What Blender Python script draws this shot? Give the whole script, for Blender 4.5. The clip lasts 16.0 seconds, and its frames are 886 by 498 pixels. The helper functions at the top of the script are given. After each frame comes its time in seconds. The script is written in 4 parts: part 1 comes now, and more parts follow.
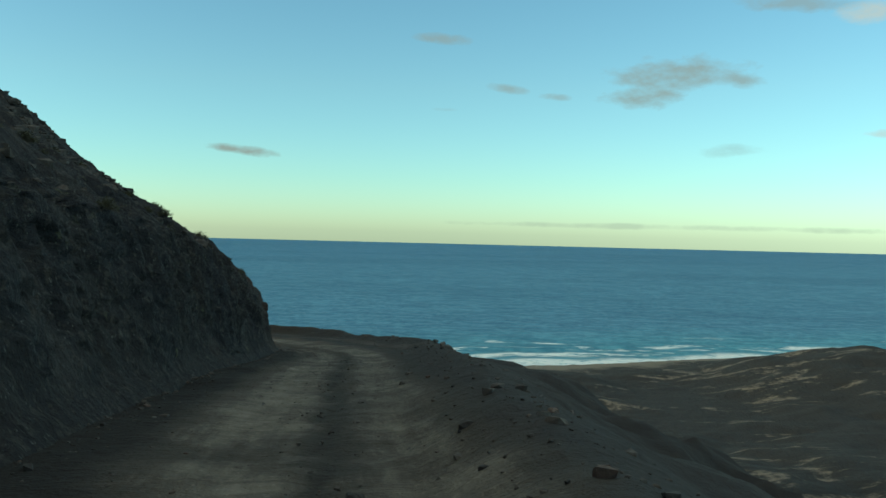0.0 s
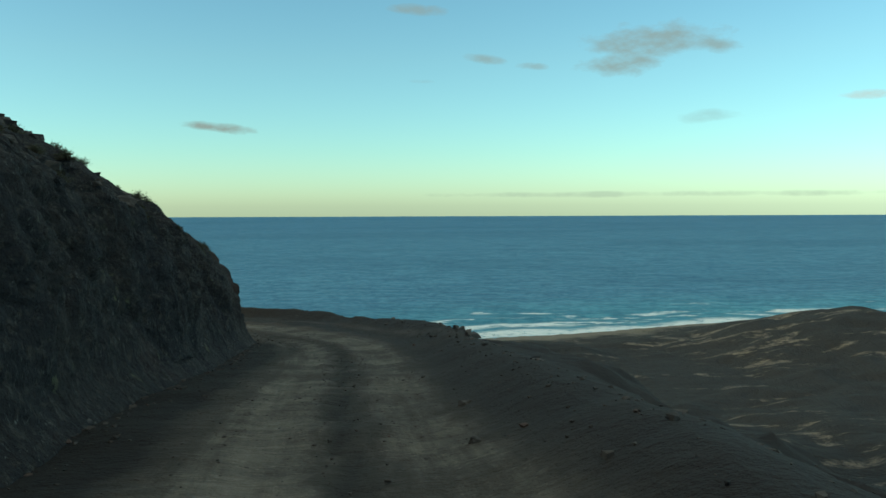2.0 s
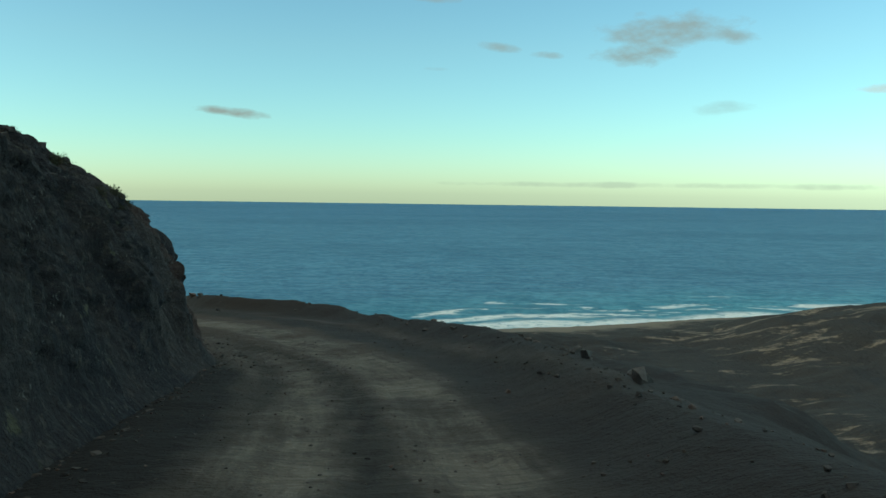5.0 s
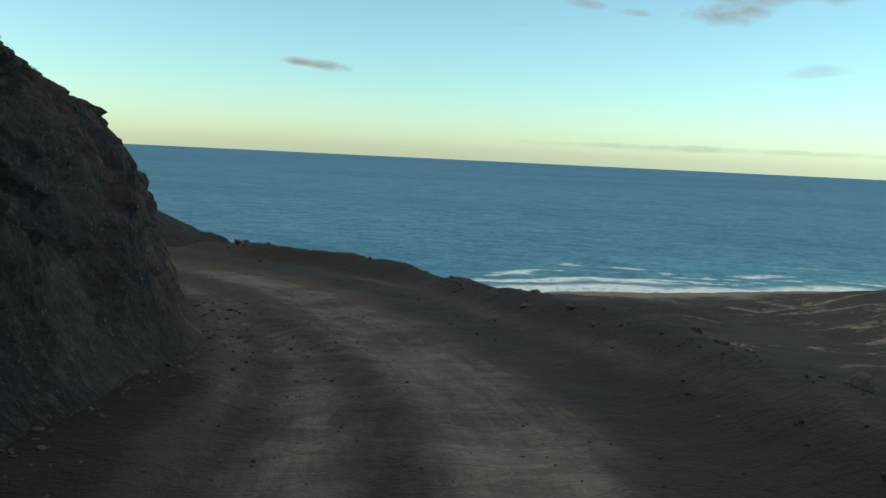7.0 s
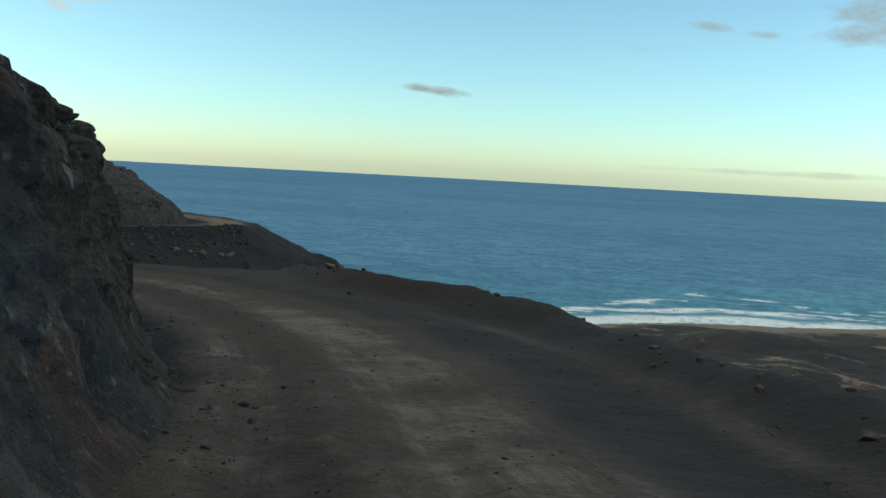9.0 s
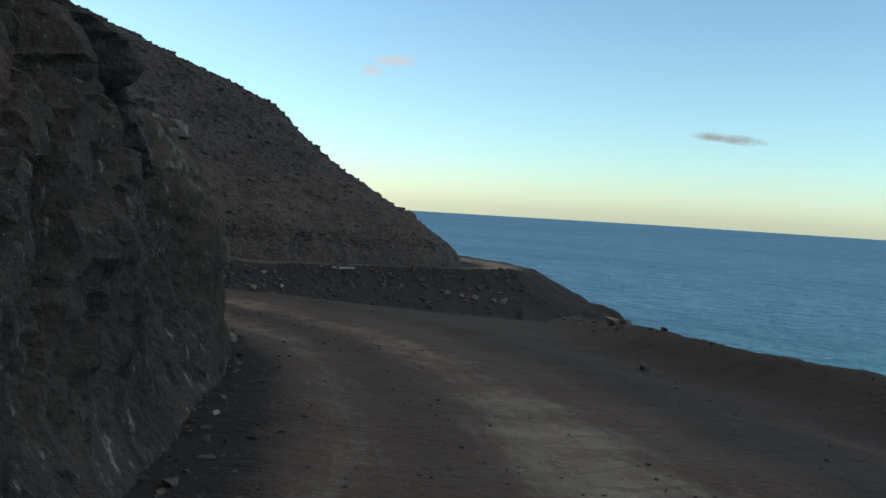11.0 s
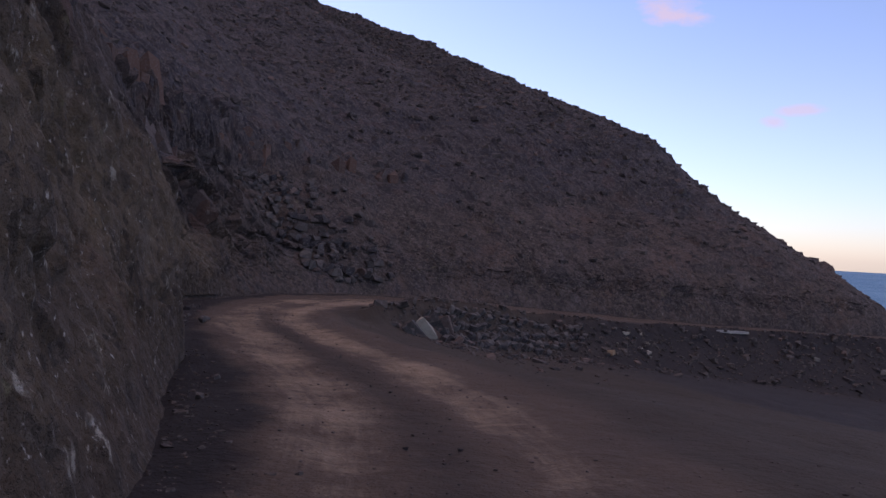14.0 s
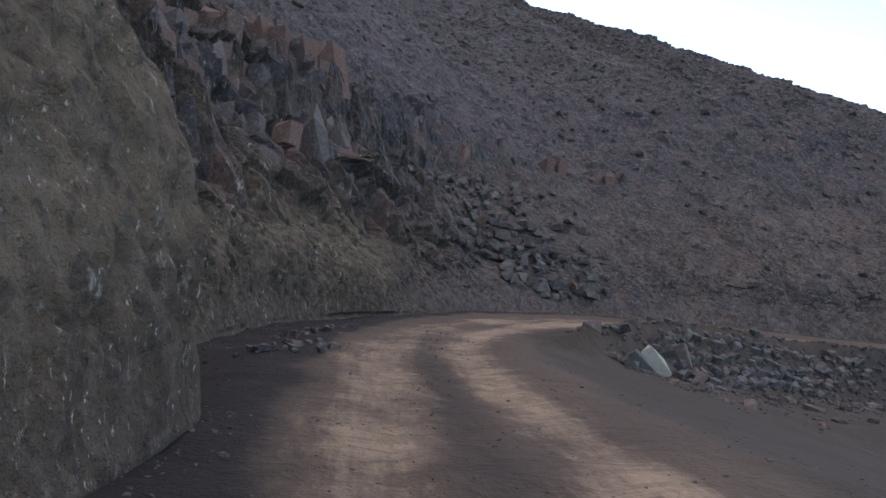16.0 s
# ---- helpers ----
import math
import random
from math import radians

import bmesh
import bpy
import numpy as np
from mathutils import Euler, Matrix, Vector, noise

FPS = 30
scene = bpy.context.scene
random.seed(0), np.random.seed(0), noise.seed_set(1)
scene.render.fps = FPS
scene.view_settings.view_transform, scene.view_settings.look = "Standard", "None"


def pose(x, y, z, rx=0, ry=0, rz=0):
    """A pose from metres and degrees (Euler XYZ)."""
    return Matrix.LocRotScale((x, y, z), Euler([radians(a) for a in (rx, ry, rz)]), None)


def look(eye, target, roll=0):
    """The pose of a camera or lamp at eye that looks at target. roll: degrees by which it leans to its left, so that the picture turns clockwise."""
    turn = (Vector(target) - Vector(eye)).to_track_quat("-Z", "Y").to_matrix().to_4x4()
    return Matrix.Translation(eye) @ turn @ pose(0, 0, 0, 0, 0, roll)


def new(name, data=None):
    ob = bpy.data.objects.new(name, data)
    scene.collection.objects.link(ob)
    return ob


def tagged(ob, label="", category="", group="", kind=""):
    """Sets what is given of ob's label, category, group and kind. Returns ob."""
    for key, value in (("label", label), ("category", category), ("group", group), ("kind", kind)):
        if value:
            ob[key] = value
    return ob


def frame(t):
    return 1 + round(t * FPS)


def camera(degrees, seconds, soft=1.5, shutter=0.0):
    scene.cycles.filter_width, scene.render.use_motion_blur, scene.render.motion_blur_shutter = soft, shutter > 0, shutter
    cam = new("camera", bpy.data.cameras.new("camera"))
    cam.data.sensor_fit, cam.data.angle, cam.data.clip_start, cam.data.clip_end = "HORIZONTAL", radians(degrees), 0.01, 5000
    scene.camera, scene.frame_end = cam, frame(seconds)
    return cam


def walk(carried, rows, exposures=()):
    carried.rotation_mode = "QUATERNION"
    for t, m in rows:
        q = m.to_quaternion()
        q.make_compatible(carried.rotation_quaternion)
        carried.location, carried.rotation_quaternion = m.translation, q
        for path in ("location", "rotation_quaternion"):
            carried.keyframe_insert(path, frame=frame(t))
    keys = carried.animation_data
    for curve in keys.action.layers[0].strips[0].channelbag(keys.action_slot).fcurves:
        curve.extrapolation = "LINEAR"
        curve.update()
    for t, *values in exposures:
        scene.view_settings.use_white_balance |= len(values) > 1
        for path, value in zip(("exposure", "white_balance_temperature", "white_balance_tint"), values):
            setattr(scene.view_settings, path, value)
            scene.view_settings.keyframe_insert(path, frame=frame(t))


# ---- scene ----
cam = camera(55.9, 16.0)
PATH = [
    (0, (-0.337, 1.223, 0.166), (-0.337, 3.222, 0.128), 1.4),
    (0.5, (-0.631, 2.874, 0.042), (-0.632, 4.872, -0.04), 0.7),
    (1, (-0.93, 4.737, -0.123), (-0.927, 6.734, -0.222), 0.3),
    (1.5, (-1.209, 6.36, -0.241), (-1.194, 8.358, -0.333), 0.3),
    (2, (-1.417, 8.175, -0.353), (-1.372, 10.172, -0.456), -0.2),
    (2.5, (-1.582, 9.896, -0.489), (-1.529, 11.891, -0.615), -0.3),
    (3, (-1.793, 11.801, -0.675), (-1.751, 13.796, -0.815), 0.4),
    (5.3, (-2.818, 20.888, -1.644), (-2.81, 22.883, -1.775), 0.9),
    (5.5, (-2.865, 21.494, -1.72), (-2.886, 23.489, -1.86), 1.0),
    (6, (-2.976, 23.46, -1.953), (-3.092, 25.447, -2.152), 1.0),
    (6.5, (-3.118, 25.13, -2.19), (-3.261, 27.109, -2.446), 1.8),
    (7, (-3.32, 27.024, -2.393), (-3.476, 29.004, -2.631), 2.7),
    (7.5, (-3.523, 28.929, -2.659), (-3.738, 30.903, -2.9), 3.3),
    (8, (-3.8, 30.877, -2.864), (-4.078, 32.846, -3.08), 4.0),
    (8.2, (-3.994, 31.668, -2.9), (-4.288, 33.636, -3.102), 3.6),
    (10.3, (-6.832, 40.046, -3.868), (-7.639, 41.869, -4.033), 4.2),
    (10.5, (-7.134, 40.801, -3.944), (-8.005, 42.596, -4.089), 4.3),
    (11, (-7.869, 42.771, -4.167), (-8.925, 44.466, -4.277), 3.4),
    (11.5, (-8.706, 44.579, -4.349), (-9.889, 46.188, -4.443), 3.1),
    (12, (-9.817, 46.642, -4.554), (-11.123, 48.154, -4.64), 3.3),
    (12.5, (-10.975, 48.426, -4.721), (-12.376, 49.85, -4.808), 2.8),
    (13, (-12.474, 50.357, -4.976), (-13.976, 51.675, -5.063), 2.1),
    (13.5, (-14.091, 51.851, -5.108), (-15.696, 53.044, -5.148), 2.9),
    (14, (-15.664, 53.204, -5.139), (-17.37, 54.247, -5.162), 3.2),
    (14.5, (-17.198, 54.27, -5.268), (-18.965, 55.206, -5.315), 3.9),
    (15, (-18.914, 55.322, -5.424), (-20.725, 56.168, -5.489), 4.4),
    (15.5, (-20.562, 56.071, -5.531), (-22.43, 56.785, -5.563), 4.4),
    (16, (-22.413, 56.858, -5.643), (-24.329, 57.431, -5.65), 2.9),
]
walk(cam, [(t, look(eye, aim, roll)) for t, eye, aim, roll in PATH],
     exposures=[(0, 0.88, 5850, -24), (5.3, 0.92, 5850, -22), (6.5, 0.95, 6050, -12), (8.2, 1.0, 6000, -9), (10.5, 1.05, 5900, -2), (11.7, 0.92, 6000, 7), (12.0, 0.88, 6090, 11), (12.5, 0.69, 6250, 18),
                (13.5, 0.66, 6250, 26), (14.0, 1.03, 6050, 43), (14.5, 1.42, 5550, 60), (15.0, 1.80, 5650, 40), (15.5, 2.6, 5850, 22), (16, 2.3, 5900, 16)])

# ---- world, sun ----
SUN_AZ, SUN_EL = 256.0, 15.0          # degrees clockwise from +y, and above the horizon
world = bpy.data.worlds.new("evening_sky")
scene.world = world
world.use_nodes = True
WN, WL = world.node_tree.nodes, world.node_tree.links
WN.clear()


def wnode(kind, **values):
    n = WN.new(kind)
    for k, v in values.items():
        n.inputs[k].default_value = v
    return n


def wmath(op, a, b=None, clamp=False):
    n = WN.new("ShaderNodeMath")
    n.operation, n.use_clamp = op, clamp
    for i, v in enumerate((a, b)):
        if v is None:
            continue
        if isinstance(v, (int, float)):
            n.inputs[i].default_value = v
        else:
            WL.new(v, n.inputs[i])
    return n.outputs[0]


def wmix(fac, a, b, blend="MIX"):
    n = WN.new("ShaderNodeMix")
    n.data_type, n.blend_type = "RGBA", blend
    for sock, v in ((n.inputs[0], fac), (n.inputs[6], a), (n.inputs[7], b)):
        if isinstance(v, (int, float)):
            sock.default_value = v
        elif isinstance(v, tuple):
            sock.default_value = (*v, 1)
        else:
            WL.new(v, sock)
    return n.outputs[2]


sky = WN.new("ShaderNodeTexSky")
sky.sky_type, sky.sun_disc = "NISHITA", False
sky.sun_elevation, sky.sun_rotation = radians(SUN_EL), radians(SUN_AZ)
sky.altitude, sky.air_density, sky.dust_density, sky.ozone_density = 50, 1.0, 0.4, 2.0
wco = WN.new("ShaderNodeTexCoord").outputs["Generated"]
wsep = WN.new("ShaderNodeSeparateXYZ")
WL.new(wco, wsep.inputs[0])
up = wsep.outputs[2]
azim = wmath("ARCTAN2", wsep.outputs[0], wsep.outputs[1])      # radians, clockwise from +y
# evening haze: warm at the horizon, clearer blue above
ramp = WN.new("ShaderNodeValToRGB")
WL.new(wmath("MULTIPLY", up, 2.0, True), ramp.inputs[0])
el = ramp.color_ramp.elements
el[0].position, el[0].color = 0.0, (0.90, 1.0, 1.17, 1)
el[1].position, el[1].color = 0.34, (1.0, 1.0, 1.0, 1)
lift_ = el.new(0.13)
lift_.color = (0.90, 1.0, 1.08, 1)
tinted = wmix(1.0, sky.outputs[0], ramp.outputs[0], "MULTIPLY")
veil = WN.new("ShaderNodeMapRange")           # unseen high cloud, added overhead to make the skylight paler and less blue
veil.interpolation_type = "SMOOTHSTEP"
veil.inputs[1].default_value, veil.inputs[2].default_value = 0.34, 0.62
WL.new(up, veil.inputs[0])
tinted = wmix(wmath("MULTIPLY", veil.outputs[0], 0.85), tinted, (3.1, 2.75, 2.45))

cloud_noise = wnode("ShaderNodeTexNoise", Scale=24.0, Detail=7.0, Roughness=0.58)
stretch = WN.new("ShaderNodeVectorMath")
stretch.operation = "MULTIPLY"
stretch.inputs[1].default_value = (1.0, 1.0, 2.2)
WL.new(wco, stretch.inputs[0])
WL.new(stretch.outputs[0], cloud_noise.inputs["Vector"])


def cloud_mask(az, elev, half_w, half_h, lean=0.0, density=1.0):
    """A ragged lens of cloud about a direction, all in degrees."""
    dx = wmath("DIVIDE", wmath("SUBTRACT", azim, radians(az)), radians(half_w))
    dz = wmath("SUBTRACT", wmath("ARCSINE", up), radians(elev))
    dz = wmath("SUBTRACT", dz, wmath("MULTIPLY", dx, radians(lean)))
    dz = wmath("DIVIDE", dz, radians(half_h))
    r = wmath("ADD", wmath("MULTIPLY", dx, dx), wmath("MULTIPLY", dz, dz))
    soft = wmath("SUBTRACT", 1.0, r)
    ragged = wmath("ADD", soft, wmath("MULTIPLY", wmath("SUBTRACT", cloud_noise.outputs[0], 0.5), 3.4))
    return wmath("MULTIPLY", wmath("MULTIPLY", ragged, 0.9, True), density)


CLOUDS = [(15.6, 10.7, 5.2, 1.25, 0.2, 0.75), (13.2, 9.3, 2.9, 0.9, 0.1, 0.75), (18.0, 10.4, 3.0, 0.6, -0.3, 0.7), (4.2, 9.8, 1.7, 0.36, -0.2, 0.6),
          (7.3, 9.35, 1.4, 0.26, -0.1, 0.55), (-13.7, 5.2, 2.4, 0.36, -0.2, 0.9), (-0.3, 13.0, 2.0, 0.38, -0.15, 0.6), (18.9, 5.8, 2.2, 0.42, 0.1, 0.3),
          (0.0, 8.4, 1.0, 0.16, 0.0, 0.25), (16, 0.75, 16.0, 0.22, 0.0, 0.35), (22.8, 14.7, 4.0, 0.6, -0.3, 0.6)]
PINK_CLOUDS = [(28.2, 6.65, 2.2, 0.34, 0.0, 0.75), (27.0, 13.9, 2.6, 0.8, 0.0, 0.7), (-35.7, 9.35, 1.8, 0.42, 0.1, 0.6), (-37.3, 8.55, 1.1, 0.45, -0.2, 0.6),
               (-44.0, 15.5, 2.8, 0.95, -0.2, 0.75)]


def cloud_layer(clouds, under, colour):
    mask = None
    for c in clouds:
        m = cloud_mask(*c)
        mask = m if mask is None else wmath("MAXIMUM", mask, m)
    return wmix(mask, under, colour)


cloudy = cloud_layer(PINK_CLOUDS, cloud_layer(CLOUDS, tinted, (1.9, 1.8, 1.75)), (3.6, 3.1, 3.0))
back = wnode("ShaderNodeBackground", Strength=0.10)
WL.new(cloudy, back.inputs["Color"])
WL.new(back.outputs[0], WN.new("ShaderNodeOutputWorld").inputs["Surface"])

sun = new("sun", bpy.data.lights.new("sun", "SUN"))
sun.data.energy, sun.data.angle, sun.data.color = 1.0, radians(8), (1.0, 0.82, 0.62)
_a, _e = radians(SUN_AZ), radians(SUN_EL)
_to = Vector((math.sin(_a) * math.cos(_e), math.cos(_a) * math.cos(_e), math.sin(_e)))
sun.matrix_world = look(_to * 100, (0, 0, 0))


# ---- vector noise for shapes ----
def hash3(i, j, k, seed):
    h = (i.astype(np.int64) * 374761393 + j.astype(np.int64) * 668265263 + k.astype(np.int64) * 2147483647 + seed * 974711) & 0xFFFFFFFF
    h = ((h ^ (h >> 13)) * 1274126177) & 0xFFFFFFFF
    h = ((h ^ (h >> 16)) * 2246822519) & 0xFFFFFFFF
    return ((h ^ (h >> 15)) & 0xFFFFFF) / float(0xFFFFFF)


def seven(i, j, k, seed):
    """Seven numbers in 0 .. 1 for each cell."""
    h = (i * 374761393 + j * 668265263 + k * 1274126177 + seed * 974711).astype(np.uint32)
    h = (h ^ (h >> np.uint32(13))) * np.uint32(1274126177)
    h = (h ^ (h >> np.uint32(16))) * np.uint32(2246822519)
    h = h ^ (h >> np.uint32(15))
    return [((h * np.uint32(odd)) >> np.uint32(8)).astype(np.float32) / np.float32(0xFFFFFF)
            for odd in (1, 2654435761, 2246822519, 3266489917, 668265263, 374761393, 1597334677)]


def vnoise(p, seed=0):
    """Smooth value noise in -1 .. 1 at the rows of p."""
    b = np.floor(p)
    f = p - b
    f = f * f * f * (f * (f * 6 - 15) + 10)
    b = b.astype(np.int64)
    out = np.zeros(len(p))
    for dx in (0, 1):
        for dy in (0, 1):
            for dz in (0, 1):
                w = (f[:, 0] if dx else 1 - f[:, 0]) * (f[:, 1] if dy else 1 - f[:, 1]) * (f[:, 2] if dz else 1 - f[:, 2])
                out += w * hash3(b[:, 0] + dx, b[:, 1] + dy, b[:, 2] + dz, seed)
    return out * 2 - 1


def fbm(p, octaves=4, seed=0, gain=0.5):
    out, amp, q = np.zeros(len(p)), 1.0, p.copy()
    for o in range(octaves):
        out += amp * vnoise(q, seed + o * 17)
        q, amp = q * 2.03 + 3.7, amp * gain
    return out


def blocks(p, seed=0):
    """Jointed rock: each cell is a tilted facet; returns the height of the facet (-1 .. 1) and the distance to its joint."""
    b = np.floor(p).astype(np.int64)
    best, second = np.full(len(p), 9.0), np.full(len(p), 9.0)
    val = np.zeros(len(p))
    for dx in (-1, 0, 1):
        for dy in (-1, 0, 1):
            for dz in (-1, 0, 1):
                c = b + np.array((dx, dy, dz))
                r = seven(c[:, 0], c[:, 1], c[:, 2], seed)
                d = [p[:, n] - (c[:, n] + 0.15 + 0.7 * r[n]) for n in range(3)]
                dist = np.sqrt(d[0] ** 2 + d[1] ** 2 + d[2] ** 2)
                facet = (r[3] * 2 - 1) * 0.7 + d[0] * (r[4] - 0.5) * 1.4 + d[1] * (r[5] - 0.5) * 1.4 + d[2] * (r[6] - 0.5) * 1.4
                nearer = dist < best
                second = np.where(nearer, best, np.minimum(second, dist))
                val = np.where(nearer, facet, val)
                best = np.where(nearer, dist, best)
    return val, second - best


def smooth(a, b, v):
    t = np.clip((v - a) / (b - a), 0, 1)
    return t * t * (3 - 2 * t)


def curve(points, step):
    """A smooth curve through control points, resampled at even steps."""
    p = np.array(points, float)
    q = np.vstack([2 * p[0] - p[1], p, 2 * p[-1] - p[-2]])
    out = []
    for i in range(1, len(q) - 2):
        n = max(2, int(np.linalg.norm(q[i + 1] - q[i]) / step * 2))
        t = np.linspace(0, 1, n, endpoint=False)[:, None]
        a, b, c, d = q[i - 1], q[i], q[i + 1], q[i + 2]
        out.append(0.5 * (2 * b + (c - a) * t + (2 * a - 5 * b + 4 * c - d) * t ** 2 + (3 * b - a - 3 * c + d) * t ** 3))
    out = np.vstack(out + [p[-1:]])
    run = np.concatenate([[0], np.cumsum(np.linalg.norm(np.diff(out[:, :2], axis=0), axis=1))])
    at = np.arange(0, run[-1], step)
    return np.column_stack([np.interp(at, run, out[:, n]) for n in range(p.shape[1])]), at


def mesh_of(name, verts, faces, mats=(), uv=None, smooth_faces=False):
    """A mesh from numpy arrays of places and of quads or triangles."""
    me = bpy.data.meshes.new(name)
    verts, faces = np.asarray(verts, np.float32), np.asarray(faces, np.int32)
    k = faces.shape[1]
    me.vertices.add(len(verts))
    me.vertices.foreach_set("co", verts.ravel())
    me.loops.add(faces.size)
    me.loops.foreach_set("vertex_index", faces.ravel())
    me.polygons.add(len(faces))
    me.polygons.foreach_set("loop_start", np.arange(0, faces.size, k, dtype=np.int32))
    me.polygons.foreach_set("loop_total", np.full(len(faces), k, np.int32))
    me.polygons.foreach_set("use_smooth", np.full(len(faces), smooth_faces))
    if uv is not None:
        layer = me.uv_layers.new(name="plan")
        layer.data.foreach_set("uv", np.asarray(uv, np.float32)[faces.ravel()].ravel())
    for m in mats:
        me.materials.append(m)
    me.update(calc_edges=True)
    me.validate()
    return me


def grid_faces(rows, cols):
    i = np.arange(rows - 1)[:, None] * cols + np.arange(cols - 1)[None, :]
    i = i.ravel()
    return np.column_stack([i, i + 1, i + cols + 1, i + cols])


# ---- materials ----
def material(name, roughness=0.9):
    m = bpy.data.materials.new(name)
    m.use_nodes = True
    nt = m.node_tree
    bsdf = nt.nodes["Principled BSDF"]
    bsdf.inputs["Roughness"].default_value = roughness
    bsdf.inputs["Specular IOR Level"].default_value = 0.25
    return m, nt, bsdf


class Net:
    """Short ways to wire a node tree."""

    def __init__(self, nt):
        self.nt = nt
        self.co = nt.nodes.new("ShaderNodeNewGeometry").outputs["Position"]

    def plug(self, sock, v):
        if isinstance(v, (int, float)):
            sock.default_value = v
        elif isinstance(v, tuple):
            sock.default_value = v if len(v) == len(sock.default_value) else (*v, 1)
        else:
            self.nt.links.new(v, sock)

    def noise(self, scale, detail=4.0, rough=0.55, vec=None, warp=0.0):
        n = self.nt.nodes.new("ShaderNodeTexNoise")
        for k, v in (("Scale", scale), ("Detail", detail), ("Roughness", rough), ("Distortion", warp)):
            n.inputs[k].default_value = v
        self.nt.links.new(vec or self.co, n.inputs["Vector"])
        return n.outputs[0]

    def cells(self, scale, vec=None, out="Color", feature="F1"):
        n = self.nt.nodes.new("ShaderNodeTexVoronoi")
        n.feature = feature
        n.inputs["Scale"].default_value = scale
        self.nt.links.new(vec or self.co, n.inputs["Vector"])
        return n.outputs[out]

    def scaled(self, vec, by):
        n = self.nt.nodes.new("ShaderNodeVectorMath")
        n.operation = "MULTIPLY"
        n.inputs[1].default_value = by
        self.nt.links.new(vec, n.inputs[0])
        return n.outputs[0]

    def math(self, op, a, b=0.0, clamp=False):
        n = self.nt.nodes.new("ShaderNodeMath")
        n.operation, n.use_clamp = op, clamp
        self.plug(n.inputs[0], a)
        self.plug(n.inputs[1], b)
        return n.outputs[0]

    def step(self, v, lo, hi):
        n = self.nt.nodes.new("ShaderNodeMapRange")
        n.interpolation_type = "SMOOTHSTEP"
        self.plug(n.inputs[0], v)
        n.inputs[1].default_value, n.inputs[2].default_value = lo, hi
        return n.outputs[0]

    def mix(self, fac, a, b, blend="MIX"):
        n = self.nt.nodes.new("ShaderNodeMix")
        n.data_type, n.blend_type = "RGBA", blend
        self.plug(n.inputs[0], fac)
        self.plug(n.inputs[6], a)
        self.plug(n.inputs[7], b)
        return n.outputs[2]

    def bump(self, height, strength, distance, after=None):
        n = self.nt.nodes.new("ShaderNodeBump")
        n.inputs["Strength"].default_value, n.inputs["Distance"].default_value = strength, distance
        self.nt.links.new(height, n.inputs["Height"])
        if after is not None:
            self.nt.links.new(after, n.inputs["Normal"])
        return n.outputs[0]

    def uv(self):
        n = self.nt.nodes.new("ShaderNodeUVMap")
        n.uv_map = "plan"
        s = self.nt.nodes.new("ShaderNodeSeparateXYZ")
        self.nt.links.new(n.outputs[0], s.inputs[0])
        return s.outputs[0], s.outputs[1]


